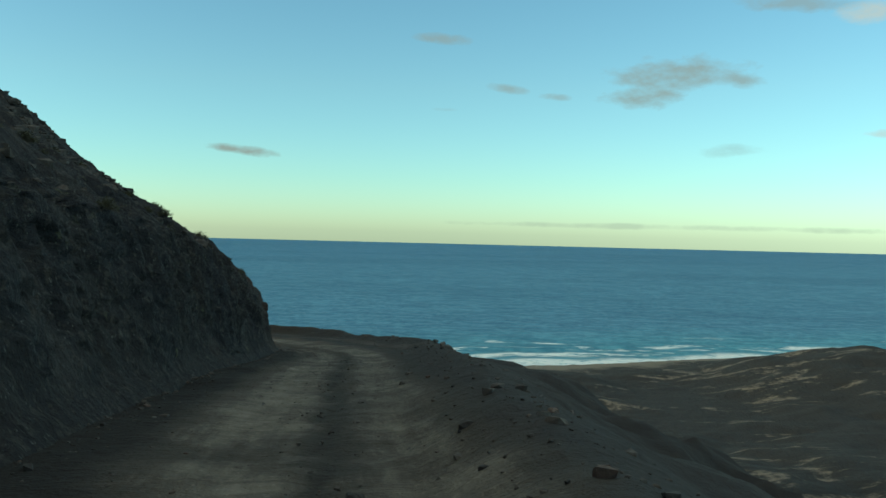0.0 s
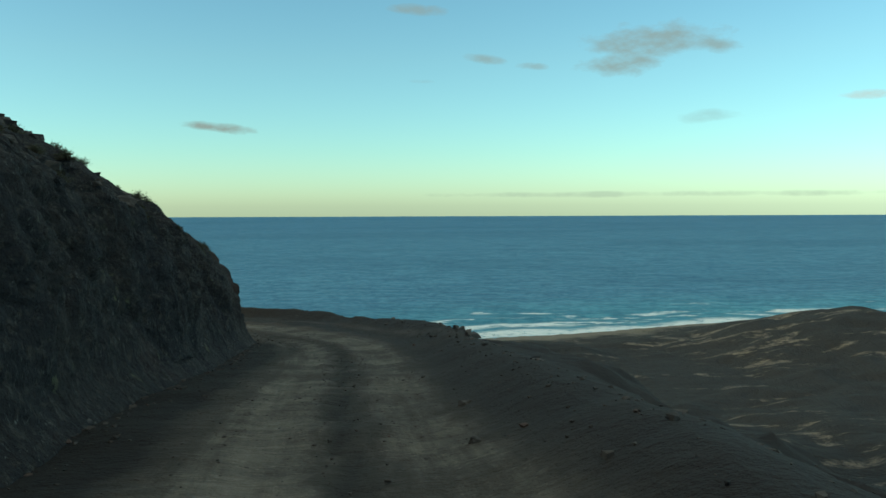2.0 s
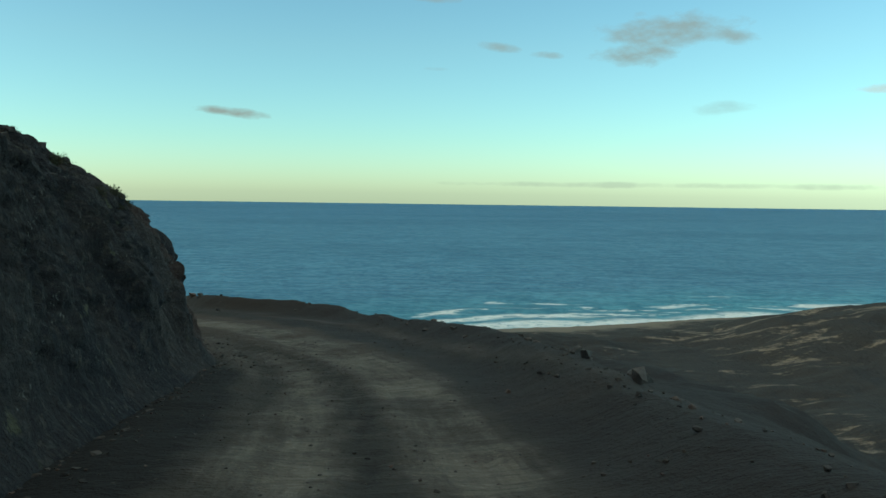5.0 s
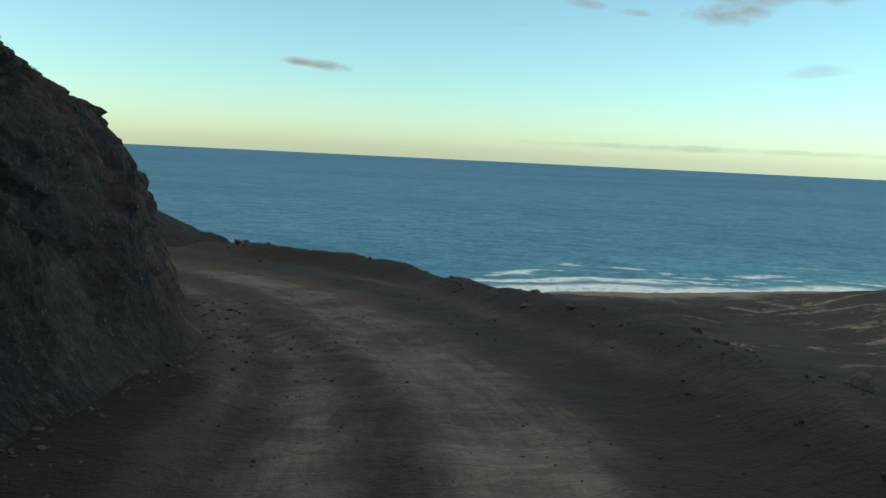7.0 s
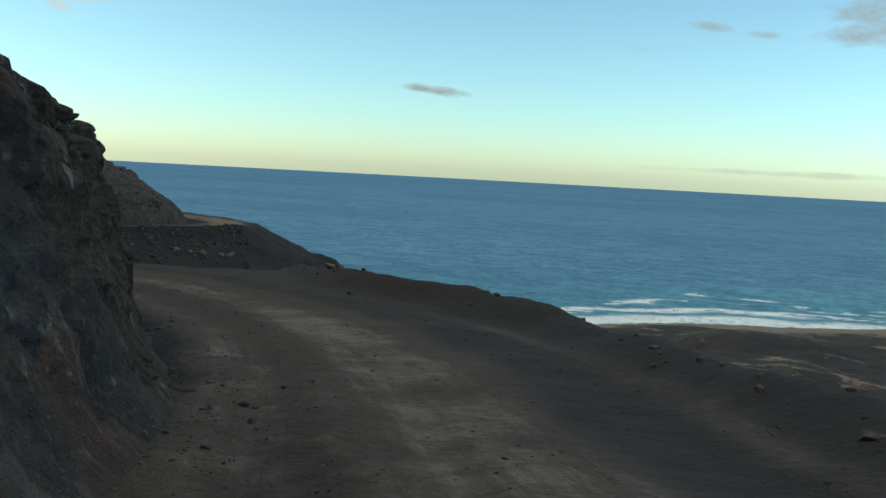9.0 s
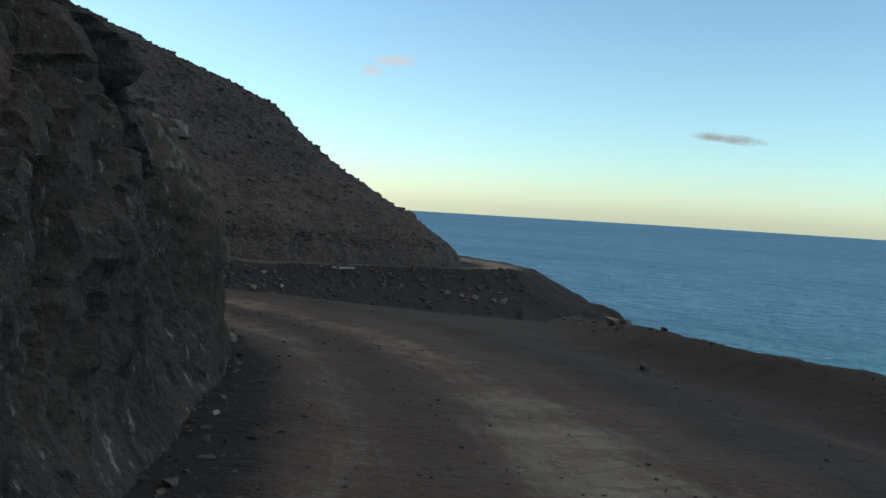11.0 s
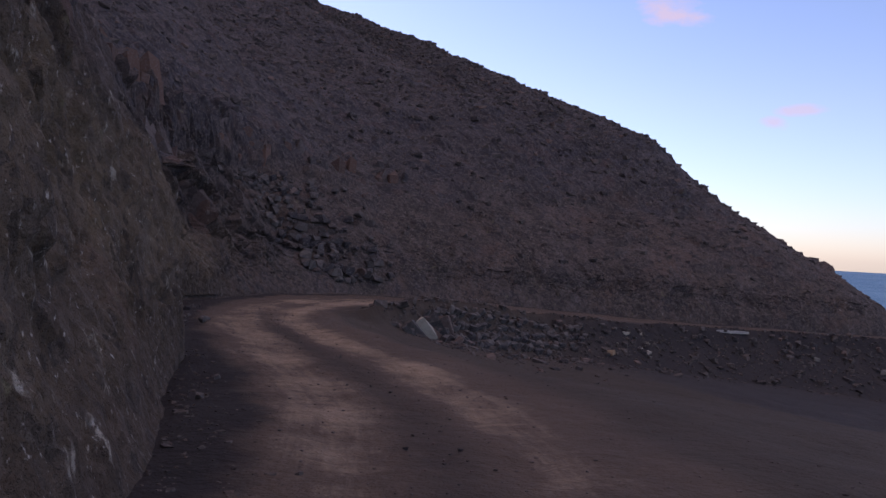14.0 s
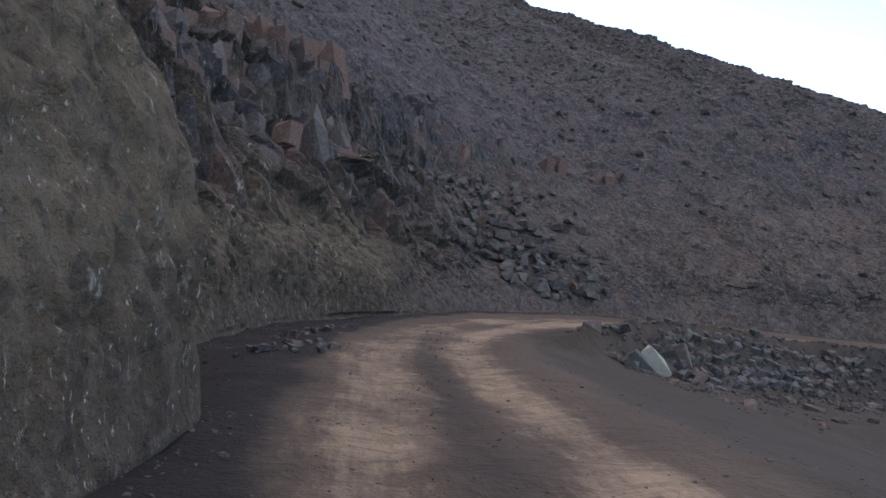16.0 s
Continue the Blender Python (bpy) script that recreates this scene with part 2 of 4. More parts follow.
def rock_material():
    """Weathered basalt: jointed blocks of grey, brown and rust, earthy rubble between, pale drips and lichen."""
    m, nt, bsdf = material("weathered_basalt", 0.92)
    w = Net(nt)
    wn = nt.nodes.new("ShaderNodeTexNoise")
    wn.inputs["Scale"].default_value, wn.inputs["Detail"].default_value = 1.4, 3.0
    nt.links.new(w.co, wn.inputs["Vector"])
    warp = nt.nodes.new("ShaderNodeVectorMath")
    warp.operation = "MULTIPLY_ADD"
    nt.links.new(wn.outputs["Color"], warp.inputs[0])
    warp.inputs[1].default_value = (0.9, 0.9, 0.9)
    nt.links.new(w.co, warp.inputs[2])
    tall = w.scaled(warp.outputs[0], (1.0, 1.0, 0.55))

    def pick(scale):
        sep = nt.nodes.new("ShaderNodeSeparateColor")
        nt.links.new(w.cells(scale, tall), sep.inputs[0])
        return sep.outputs[0], sep.outputs[1]
    ramp = nt.nodes.new("ShaderNodeValToRGB")
    ramp.color_ramp.interpolation = "CONSTANT"
    stops = [(0.0, (0.038, 0.032, 0.035)), (0.26, (0.078, 0.060, 0.053)), (0.46, (0.056, 0.051, 0.058)), (0.64, (0.105, 0.086, 0.079)),
             (0.80, (0.112, 0.066, 0.052)), (0.90, (0.145, 0.120, 0.105))]
    e = ramp.color_ramp.elements
    e[0].position, e[0].color = stops[0][0], (*stops[0][1], 1)
    e[1].position, e[1].color = stops[-1][0], (*stops[-1][1], 1)
    for p_, c_ in stops[1:-1]:
        n = e.new(p_)
        n.color = (*c_, 1)
    a1, a2 = pick(0.95)
    nt.links.new(a1, ramp.inputs[0])
    b1_, b2_ = pick(3.4)
    block = w.mix(w.math("MULTIPLY", b1_, 0.35), ramp.outputs[0], (0.04, 0.036, 0.036))
    along, above_foot = w.uv()
    tuff = w.math("MULTIPLY", w.math("MULTIPLY", w.step(along, 58.0, 72.0), w.math("SUBTRACT", 1.0, w.step(along, 106.0, 122.0))), w.math("SUBTRACT", 1.0, w.step(w.math("ADD", above_foot, w.math("MULTIPLY", w.noise(0.35, 4), 4.0)), 5.0, 7.0)))
    dark_earth = w.mix(w.step(w.noise(0.6, 4), 0.35, 0.65), (0.033, 0.026, 0.023), (0.070, 0.053, 0.042))
    # tuff face: darker brown low down, paler above, with a ragged edge between
    up_face = w.step(w.math("ADD", above_foot, w.math("MULTIPLY", w.math("SUBTRACT", w.noise(0.7, 5, 0.65), 0.5), 4.5)), 0.6, 2.6)
    low_tuff = w.mix(w.noise(1.9, 6, 0.7), (0.036, 0.027, 0.020), (0.104, 0.076, 0.053))
    earth = w.mix(tuff, dark_earth, w.mix(up_face, low_tuff, w.mix(w.noise(1.6, 5, 0.65), (0.060, 0.046, 0.031), (0.182, 0.138, 0.092))))
    p1, p2 = pick(8.0)
    earth = w.mix(w.math("MULTIPLY", w.step(p1, 0.62, 0.9), 0.5), earth, (0.125, 0.100, 0.080))
    earth = w.mix(w.math("MULTIPLY", w.step(p2, 0.7, 0.9), 0.5), earth, (0.026, 0.022, 0.022))
    base = w.mix(w.math("MULTIPLY", w.step(w.noise(0.22, 4, 0.6), 0.44, 0.56), w.math("SUBTRACT", 1.0, w.math("MULTIPLY", tuff, 0.85))), earth, block)
    beyond = w.step(along, 106.0, 122.0)
    slope_earth = w.mix(w.step(w.noise(1.0, 7, 0.72), 0.33, 0.66), (0.043, 0.039, 0.035), (0.118, 0.096, 0.085))
    slope_earth = w.mix(w.math("MULTIPLY", w.step(w.noise(0.16, 5, 0.65), 0.48, 0.64), 0.75), slope_earth, (0.145, 0.100, 0.076))
    slope_scree = w.mix(w.step(w.noise(1.3, 7, 0.72), 0.33, 0.66), (0.027, 0.030, 0.040), (0.084, 0.080, 0.094))
    higher = w.step(w.math("ADD", above_foot, w.math("MULTIPLY", w.noise(0.12, 4, 0.6), 9.0)), 9.5, 16.5)
    stony = w.mix(higher, slope_earth, slope_scree)
    stony = w.mix(w.math("MULTIPLY", w.step(p1, 0.58, 0.85), 0.6), stony, (0.155, 0.13, 0.118))
    stony = w.mix(w.math("MULTIPLY", w.step(p2, 0.60, 0.85), 0.65), stony, (0.024, 0.022, 0.026))
    stony = w.mix(w.math("MULTIPLY", w.step(b2_, 0.70, 0.90), 0.55), stony, (0.032, 0.030, 0.036))
    base = w.mix(w.math("MULTIPLY", beyond, 0.66), base, stony)
    rust = w.step(w.noise(0.30, 4), 0.60, 0.72)
    base = w.mix(w.math("MULTIPLY", rust, 0.3), base, (0.115, 0.068, 0.050))
    # the first bluff's deep shade is put in here as a near-black blue tint
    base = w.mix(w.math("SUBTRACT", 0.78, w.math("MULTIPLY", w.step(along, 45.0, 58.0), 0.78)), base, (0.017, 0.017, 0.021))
    grain = w.noise(7.0, 4, 0.65)
    base = w.mix(w.math("MULTIPLY", w.step(grain, 0.50, 0.72), 0.35), base, (0.155, 0.128, 0.106))
    base = w.mix(w.math("MULTIPLY", w.step(grain, 0.48, 0.30), 0.4), base, (0.032, 0.029, 0.029))
    drip = w.scaled(w.co, (1.0, 1.0, 0.3))
    crust = w.math("MULTIPLY", w.step(w.noise(4.2, 4, 0.7, drip), 0.58, 0.70), w.step(w.noise(1.1, 4, 0.7), 0.45, 0.60))
    base = w.mix(w.math("MULTIPLY", crust, w.math("ADD", 0.12, w.math("MULTIPLY", w.step(along, 52.0, 60.0), w.math("SUBTRACT", 0.78, w.math("MULTIPLY", w.step(along, 100.0, 120.0), 0.58))))), base, (0.40, 0.375, 0.32))
    stain_at = nt.nodes.new("ShaderNodeVectorMath")
    stain_at.operation = "DISTANCE"
    nt.links.new(w.scaled(w.co, (1.0, 1.0, 0.38)), stain_at.inputs[0])
    stain_at.inputs[1].default_value = (-16.6, 50.1, -1.3)
    stain = w.math("MULTIPLY", w.math("SUBTRACT", 1.0, w.step(stain_at.outputs["Value"], 0.12, 0.5)), w.step(w.noise(3.6, 4, 0.7, w.scaled(w.co, (1.0, 1.0, 0.18))), 0.47, 0.58))
    base = w.mix(w.math("MULTIPLY", stain, 0.5), base, (0.36, 0.34, 0.31))
    lichen = w.math("MULTIPLY", w.step(w.noise(2.6, 4, 0.65), 0.60, 0.70), w.step(w.noise(0.5, 2), 0.5, 0.62))
    base = w.mix(w.math("MULTIPLY", lichen, 0.5), base, (0.17, 0.165, 0.09))
    speck = w.math("MULTIPLY", w.step(w.noise(19.0, 4, 0.7, w.scaled(w.co, (1.0, 1.0, 0.5))), 0.60, 0.70), w.step(w.noise(0.9, 4, 0.6), 0.38, 0.54))
    base = w.mix(w.math("MULTIPLY", speck, w.math("ADD", 0.34, w.math("MULTIPLY", tuff, 0.5))), base, (0.46, 0.44, 0.40))
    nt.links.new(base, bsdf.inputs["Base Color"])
    n0 = w.bump(w.cells(3.4, tall, "Distance", "DISTANCE_TO_EDGE"), 0.45, 0.12)
    n1 = w.bump(w.noise(3.4, 6, 0.7), 1.0, 0.16, n0)
    n2 = w.bump(w.noise(13.0, 4, 0.7), 1.0, 0.06, n1)
    nt.links.new(n2, bsdf.inputs["Normal"])
    return m


def ground_material():
    """Dirt road and cinder slopes; the plan coordinates are metres along and across the road."""
    m, nt, bsdf = material("dirt_and_cinder", 0.95)
    w = Net(nt)
    along, across = w.uv()
    plan = nt.nodes.new("ShaderNodeCombineXYZ")
    nt.links.new(along, plan.inputs[0])
    nt.links.new(across, plan.inputs[1])
    lane = w.scaled(plan.outputs[0], (0.4, 1.0, 1.0))
    wob = w.math("ADD", across, w.math("MULTIPLY", w.math("SUBTRACT", w.noise(0.3, 4, 0.6), 0.5), 1.0))
    fine = w.noise(7.0, 4, 0.7)
    mid = w.noise(1.3, 6, 0.6)
    cinder = w.mix(w.step(along, 58.0, 76.0), w.mix(mid, (0.026, 0.022, 0.022), (0.048, 0.041, 0.039)), w.mix(mid, (0.034, 0.027, 0.021), (0.066, 0.051, 0.039)))
    cinder = w.mix(w.step(along, 122.0, 134.0), cinder, w.mix(mid, (0.021, 0.019, 0.020), (0.044, 0.039, 0.039)))
    cinder = w.mix(w.math("MULTIPLY", w.step(fine, 0.58, 0.78), 0.4), cinder, (0.085, 0.07, 0.062))
    cinder = w.mix(w.math("MULTIPLY", w.step(w.noise(0.45, 5, 0.65), 0.52, 0.70), 0.3), cinder, (0.075, 0.058, 0.050))
    dirt = w.mix(w.noise(0.8, 7, 0.65, lane), (0.050, 0.037, 0.029), (0.116, 0.084, 0.062))
    dirt = w.mix(w.math("SUBTRACT", 1.0, w.step(along, 42.0, 68.0)), dirt, w.mix(w.noise(0.8, 7, 0.65, lane), (0.038, 0.032, 0.027), (0.085, 0.071, 0.059)))
    dirt = w.mix(w.math("MULTIPLY", w.step(fine, 0.5, 0.7), 0.4), dirt, (0.105, 0.084, 0.070))

    # pale packed wheel tracks, broken and ragged, and dark ruts between them
    wn = nt.nodes.new("ShaderNodeUVMap")
    wn.uv_map = "wear"
    ws = nt.nodes.new("ShaderNodeSeparateXYZ")
    nt.links.new(wn.outputs[0], ws.inputs[0])
    pale, rut = ws.outputs[0], ws.outputs[1]
    wheel = w.scaled(plan.outputs[0], (0.13, 1.9, 1.0))
    ragged = w.math("ADD", w.math("ADD", w.math("MULTIPLY", w.noise(1.5, 6, 0.7, wheel), 0.5), w.math("MULTIPLY", w.noise(6.5, 4, 0.75, lane), 0.3)), w.math("MULTIPLY", w.noise(0.5, 5, 0.65), 0.85))
    tracks = w.math("MULTIPLY", w.step(w.math("ADD", w.math("MULTIPLY", pale, 0.50), w.math("MULTIPLY", w.math("SUBTRACT", ragged, 0.82), 2.0)), 0.04, 0.80), w.step(pale, 0.0, 0.22))
    ripple = w.noise(1.0, 4, 0.65, w.scaled(plan.outputs[0], (5.5, 1.1, 1.0)), 0.6)
    washed = w.math("MULTIPLY", tracks, w.math("ADD", 0.35, w.math("ADD", w.math("MULTIPLY", fine, 0.45), w.math("MULTIPLY", w.step(ripple, 0.42, 0.58), 0.40))), True)
    dirt = w.mix(w.math("MULTIPLY", washed, 0.95), dirt, w.mix(w.step(along, 60.0, 88.0), (0.23, 0.198, 0.165), (0.31, 0.230, 0.158)))
    chips = w.math("MULTIPLY", w.step(w.noise(17.0, 4, 0.65), 0.57, 0.68), w.math("ADD", 0.10, w.math("MULTIPLY", tracks, 0.5)))
    dirt = w.mix(chips, dirt, (0.34, 0.28, 0.22))
    dirt = w.mix(w.math("MULTIPLY", rut, w.math("ADD", 0.40, w.math("MULTIPLY", mid, 0.8)), True), dirt, (0.022, 0.018, 0.016))
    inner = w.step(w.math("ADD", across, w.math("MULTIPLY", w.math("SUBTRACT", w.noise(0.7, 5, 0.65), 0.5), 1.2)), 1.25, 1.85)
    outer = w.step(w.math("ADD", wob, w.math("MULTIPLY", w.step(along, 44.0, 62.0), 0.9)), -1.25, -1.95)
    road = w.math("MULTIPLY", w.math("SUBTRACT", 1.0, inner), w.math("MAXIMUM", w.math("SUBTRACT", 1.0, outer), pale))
    # dark cinder verge by the cut, with the shade at the wall's foot painted in
    shaded_verge = w.mix(mid, (0.012, 0.010, 0.010), (0.026, 0.021, 0.019))
    shaded_verge = w.mix(w.math("MULTIPLY", w.step(fine, 0.60, 0.78), 0.4), shaded_verge, (0.07, 0.058, 0.05))
    cinder = w.mix(w.math("MULTIPLY", inner, w.math("SUBTRACT", 1.0, w.step(across, 4.5, 6.0))), cinder, shaded_verge)
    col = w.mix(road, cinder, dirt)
    # far below, dark lava flats with pale sand
    sep = nt.nodes.new("ShaderNodeSeparateXYZ")
    nt.links.new(w.co, sep.inputs[0])
    flat = w.scaled(w.co, (1.0, 1.0, 1.0))
    sand = w.step(w.noise(0.05, 9, 0.72, w.scaled(flat, (0.55, 1.2, 0.5)), 0.8), 0.545, 0.60)
    plain = w.mix(w.math("MULTIPLY", sand, w.step(w.noise(0.35, 6, 0.75), 0.38, 0.60)), (0.026, 0.024, 0.024), (0.26, 0.205, 0.155))
    plain = w.mix(w.math("MULTIPLY", w.noise(0.11, 6, 0.7), 0.5), plain, (0.065, 0.056, 0.049))
    low = w.math("SUBTRACT", 1.0, w.step(sep.outputs[2], -44.0, -34.0))
    col = w.mix(low, col, plain)
    beach = w.math("SUBTRACT", 1.0, w.step(sep.outputs[2], -61.0, -60.2))
    col = w.mix(beach, col, (0.20, 0.165, 0.13))
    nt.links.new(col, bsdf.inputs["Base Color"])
    b1 = w.bump(w.noise(2.2, 5, 0.7), 0.85, 0.14)
    b2 = w.bump(w.noise(20.0, 3, 0.7), 0.8, 0.03, b1)
    b2 = w.bump(w.math("MULTIPLY", ripple, road), 0.7, 0.06, b2)
    b2 = w.bump(w.math("MULTIPLY", w.noise(0.12, 5, 0.7), low), 0.8, 5.0, b2)
    nt.links.new(b2, bsdf.inputs["Normal"])
    return m


def water_material():
    """Wind-ruffled sea: deep blue, greener over the sand, foam in broken lines along the shore."""
    m, nt, bsdf = material("sea_water", 0.55)
    bsdf.inputs["IOR"].default_value = 1.33
    bsdf.inputs["Specular IOR Level"].default_value = 0.2
    w = Net(nt)
    along, off = w.uv()
    deep = w.mix(w.step(off, 8.0, 190.0), (0.20, 0.52, 0.60), (0.14, 0.31, 0.46))
    deep = w.mix(w.step(off, 250.0, 2600.0), deep, (0.098, 0.240, 0.405))
    streaks = w.math("ADD", w.math("MULTIPLY", w.noise(0.09, 8, 0.75, w.scaled(w.co, (0.5, 1.0, 1.0))), 0.55), w.math("MULTIPLY", w.noise(0.5, 5, 0.7, w.scaled(w.co, (0.45, 0.35, 1.0))), 0.45))
    gusts = w.noise(0.004, 4, 0.6, w.scaled(w.co, (0.4, 1.0, 1.0)))
    deep = w.mix(w.math("MULTIPLY", w.step(streaks, 0.41, 0.60), 0.85), w.mix(0.65, deep, (0.026, 0.10, 0.20)), w.mix(0.45, deep, (0.21, 0.41, 0.56)))
    deep = w.mix(w.math("MULTIPLY", w.step(gusts, 0.45, 0.62), 0.25), deep, (0.028, 0.11, 0.20))
    wob = w.math("ADD", off, w.math("MULTIPLY", w.math("SUBTRACT", w.noise(0.011, 4, 0.6), 0.5), 55.0))
    broken = w.noise(0.028, 6, 0.65, w.scaled(w.co, (0.8, 1.3, 1.0)))

    def roller(c, half, cover):
        line = w.math("SUBTRACT", 1.0, w.step(w.math("ABSOLUTE", w.math("SUBTRACT", wob, c)), half * 0.3, half))
        return w.math("MULTIPLY", line, w.step(broken, cover, cover + 0.06))
    foam = roller(7.0, 15.0, 0.30)
    for c, half, cover in ((32.0, 9.0, 0.46), (55.0, 9.0, 0.50), (84.0, 7.0, 0.58)):
        foam = w.math("MAXIMUM", foam, roller(c, half, cover))
    foam = w.math("MULTIPLY", foam, w.step(w.noise(0.25, 6, 0.75), 0.30, 0.50))
    col = w.mix(foam, deep, (0.90, 0.92, 0.92))
    nt.links.new(col, bsdf.inputs["Base Color"])
    nt.links.new(w.mix(foam, (0.55, 0.55, 0.55), (0.9, 0.9, 0.9)), bsdf.inputs["Roughness"])
    b1 = w.bump(w.noise(0.05, 6, 0.65, w.scaled(w.co, (0.6, 1.8, 1.0))), 0.9, 8.0)
    nt.links.new(b1, bsdf.inputs["Normal"])
    return m


ROCK = rock_material()
GROUND = ground_material()
WATER = water_material()

# ---- plan of the road, the foot of the hill and the outer rim (x, y, z) ----
ROAD = [(1.2, -14, -0.5), (0.2, -4, -0.95), (-0.3, 1.2, -1.29), (-0.93, 4.7, -1.57), (-1.5, 9.0, -1.87), (-1.9, 12.5, -2.2), (-2.5, 18, -2.78),
        (-2.9, 22.5, -3.28), (-3.3, 27, -3.85), (-3.8, 31, -4.31), (-5.0, 36, -4.85), (-7.0, 40.6, -5.37), (-8.7, 44.6, -5.8), (-11, 48.4, -6.18),
        (-14.1, 51.9, -6.55), (-17.2, 54.3, -6.72), (-20.6, 56.3, -6.98), (-25, 58.2, -7.2), (-31, 59.5, -7.4), (-37.5, 60.9, -7.6), (-43.5, 63.0, -7.85),
        (-49.5, 66.4, -8.1), (-55, 71.2, -8.4), (-57.8, 77, -8.75), (-57.6, 84, -9.15), (-56, 91, -9.6), (-53.5, 99, -10.0), (-51, 108, -10.35), (-49.2, 116, -10.6),
        (-51.5, 124, -10.8), (-62, 132, -11.0)]
FOOT = [(-3.2, -14), (-3.8, 1), (-4.2, 9), (-5.0, 15), (-5.5, 19), (-6.1, 25), (-6.85, 32), (-7.3, 36.3), (-8.5, 40.15), (-10.5, 43.75), (-14.5, 48.65),
        (-17.2, 51.72), (-20.6, 54.0), (-22.5, 54.75), (-24.5, 55.36), (-26.2, 55.75), (-28.0, 56.28), (-29.6, 56.76), (-30.5, 56.95), (-31.2, 56.6), (-32.2, 56.25), (-35.0, 56.3), (-41, 57.3), (-47, 59.4), (-50.6, 61.8), (-54, 65.0), (-60, 69.8), (-64, 76),
        (-64.4, 83), (-61.5, 92), (-56.9, 103), (-53.0, 113), (-52.8, 119), (-57.5, 125), (-66, 129.5), (-78, 134)]
RIM = [(3.0, -14), (1.6, 2), (1.0, 16), (0.2, 29), (-0.3, 38), (-2.2, 44), (-4.8, 51), (-8.4, 56.8), (-11.6, 59.2), (-13.6, 62.0), (-17.4, 69.0),
       (-25.5, 83), (-34.5, 99), (-43.0, 113), (-45.6, 119), (-48.5, 126), (-60, 136), (-80, 145)]
SEA_Z = -61.5
road_xyz, road_s = curve(ROAD, 0.4)
rim_xy, rim_s = curve(RIM, 0.4)


def nearest(px, py, line):
    """Index of the nearest sample of a line, the distance, and on which side (+ left)."""
    idx = np.zeros(len(px), int)
    dist = np.zeros(len(px))
    for a in range(0, len(px), 20000):
        d = (px[a:a + 20000, None] - line[None, :, 0]) ** 2 + (py[a:a + 20000, None] - line[None, :, 1]) ** 2
        idx[a:a + 20000] = d.argmin(1)
        dist[a:a + 20000] = np.sqrt(d.min(1))
    t = np.gradient(line[:, :2], axis=0)[idx]
    t = t / np.linalg.norm(t, axis=1)[:, None]
    side = np.sign(t[:, 0] * (py - line[idx, 1]) - t[:, 1] * (px - line[idx, 0]))
    return idx, dist, side


def height_on(line, values, idx, x, y):
    """The value carried by a line at the foot of each point, between its samples."""
    t = np.gradient(line[:, :2], axis=0)
    h = np.linalg.norm(t, axis=1)
    u = ((x - line[idx, 0]) * t[idx, 0] + (y - line[idx, 1]) * t[idx, 1]) / h[idx]
    return values[idx] + np.clip(u, -0.4, 0.4) * (np.gradient(values) / h)[idx]


def shore_off(x, y):
    """Metres inland (+) of the waterline."""
    return 372.0 + 0.27 * x + 14 * np.sin(x / 70.0) + 6 * np.sin(x / 23.0 + 1) - y


NEAR_LEG = road_s < road_s[np.argmin(np.hypot(road_xyz[:, 0] + 45, road_xyz[:, 1] - 65.4))]
near_line, far_line = road_xyz[NEAR_LEG], road_xyz[~NEAR_LEG]
MOUND, mound_s = curve([(-40.6, 65.0), (-44.4, 69.2), (-47.4, 72.6), (-49.8, 77.0), (-51.2, 82.0), (-51.0, 90), (-49.0, 100), (-46.4, 110), (-45.0, 117)], 0.4)


def shelf(x, y):
    """Height of the road bench and the hollow between its two legs; nearest road sample and how far to its left."""
    a, d, side = nearest(x, y, road_xyz)
    left = np.where(side > 0, d, -d)
    i, dn, side_n = nearest(x, y, near_line)
    j, df, side_f = nearest(x, y, far_line)
    deep = smooth(-24, -32, near_line[i, 0])
    fall = np.maximum(np.where(side_n < 0, dn, 0) - 3.4 + 1.3 * deep, 0)
    z1 = height_on(near_line, near_line[:, 2], i, x, y) - 0.115 * fall - deep * 0.14 * np.minimum(fall, 9)
    m, dm, side_m = nearest(x, y, MOUND)
    outside = np.where(side_m < 0, dm, 0)
    z2 = height_on(far_line, far_line[:, 2], j, x, y) - np.interp(outside, [0, 0.5, 2.2, 30], [0, 0.75, 1.9, 19])
    hollow = np.maximum(z1, z2)
    za = height_on(road_xyz, road_xyz[:, 2], a, x, y)
    z = np.where(left > 0, za, hollow + (za - hollow) * smooth(4.4 - 1.2 * deep, 2.8 - 1.2 * deep, d))
    top = np.interp(mound_s[m], [0, 3, 6, 20, 24, 27, 29, 50], [0.1, 0.32, 0.36, 0.25, 0.2, 0.05, 0.3, 0.35])
    z = z + top * np.exp(-((dm + 0.2) / 0.85) ** 2)
    return z, a, left


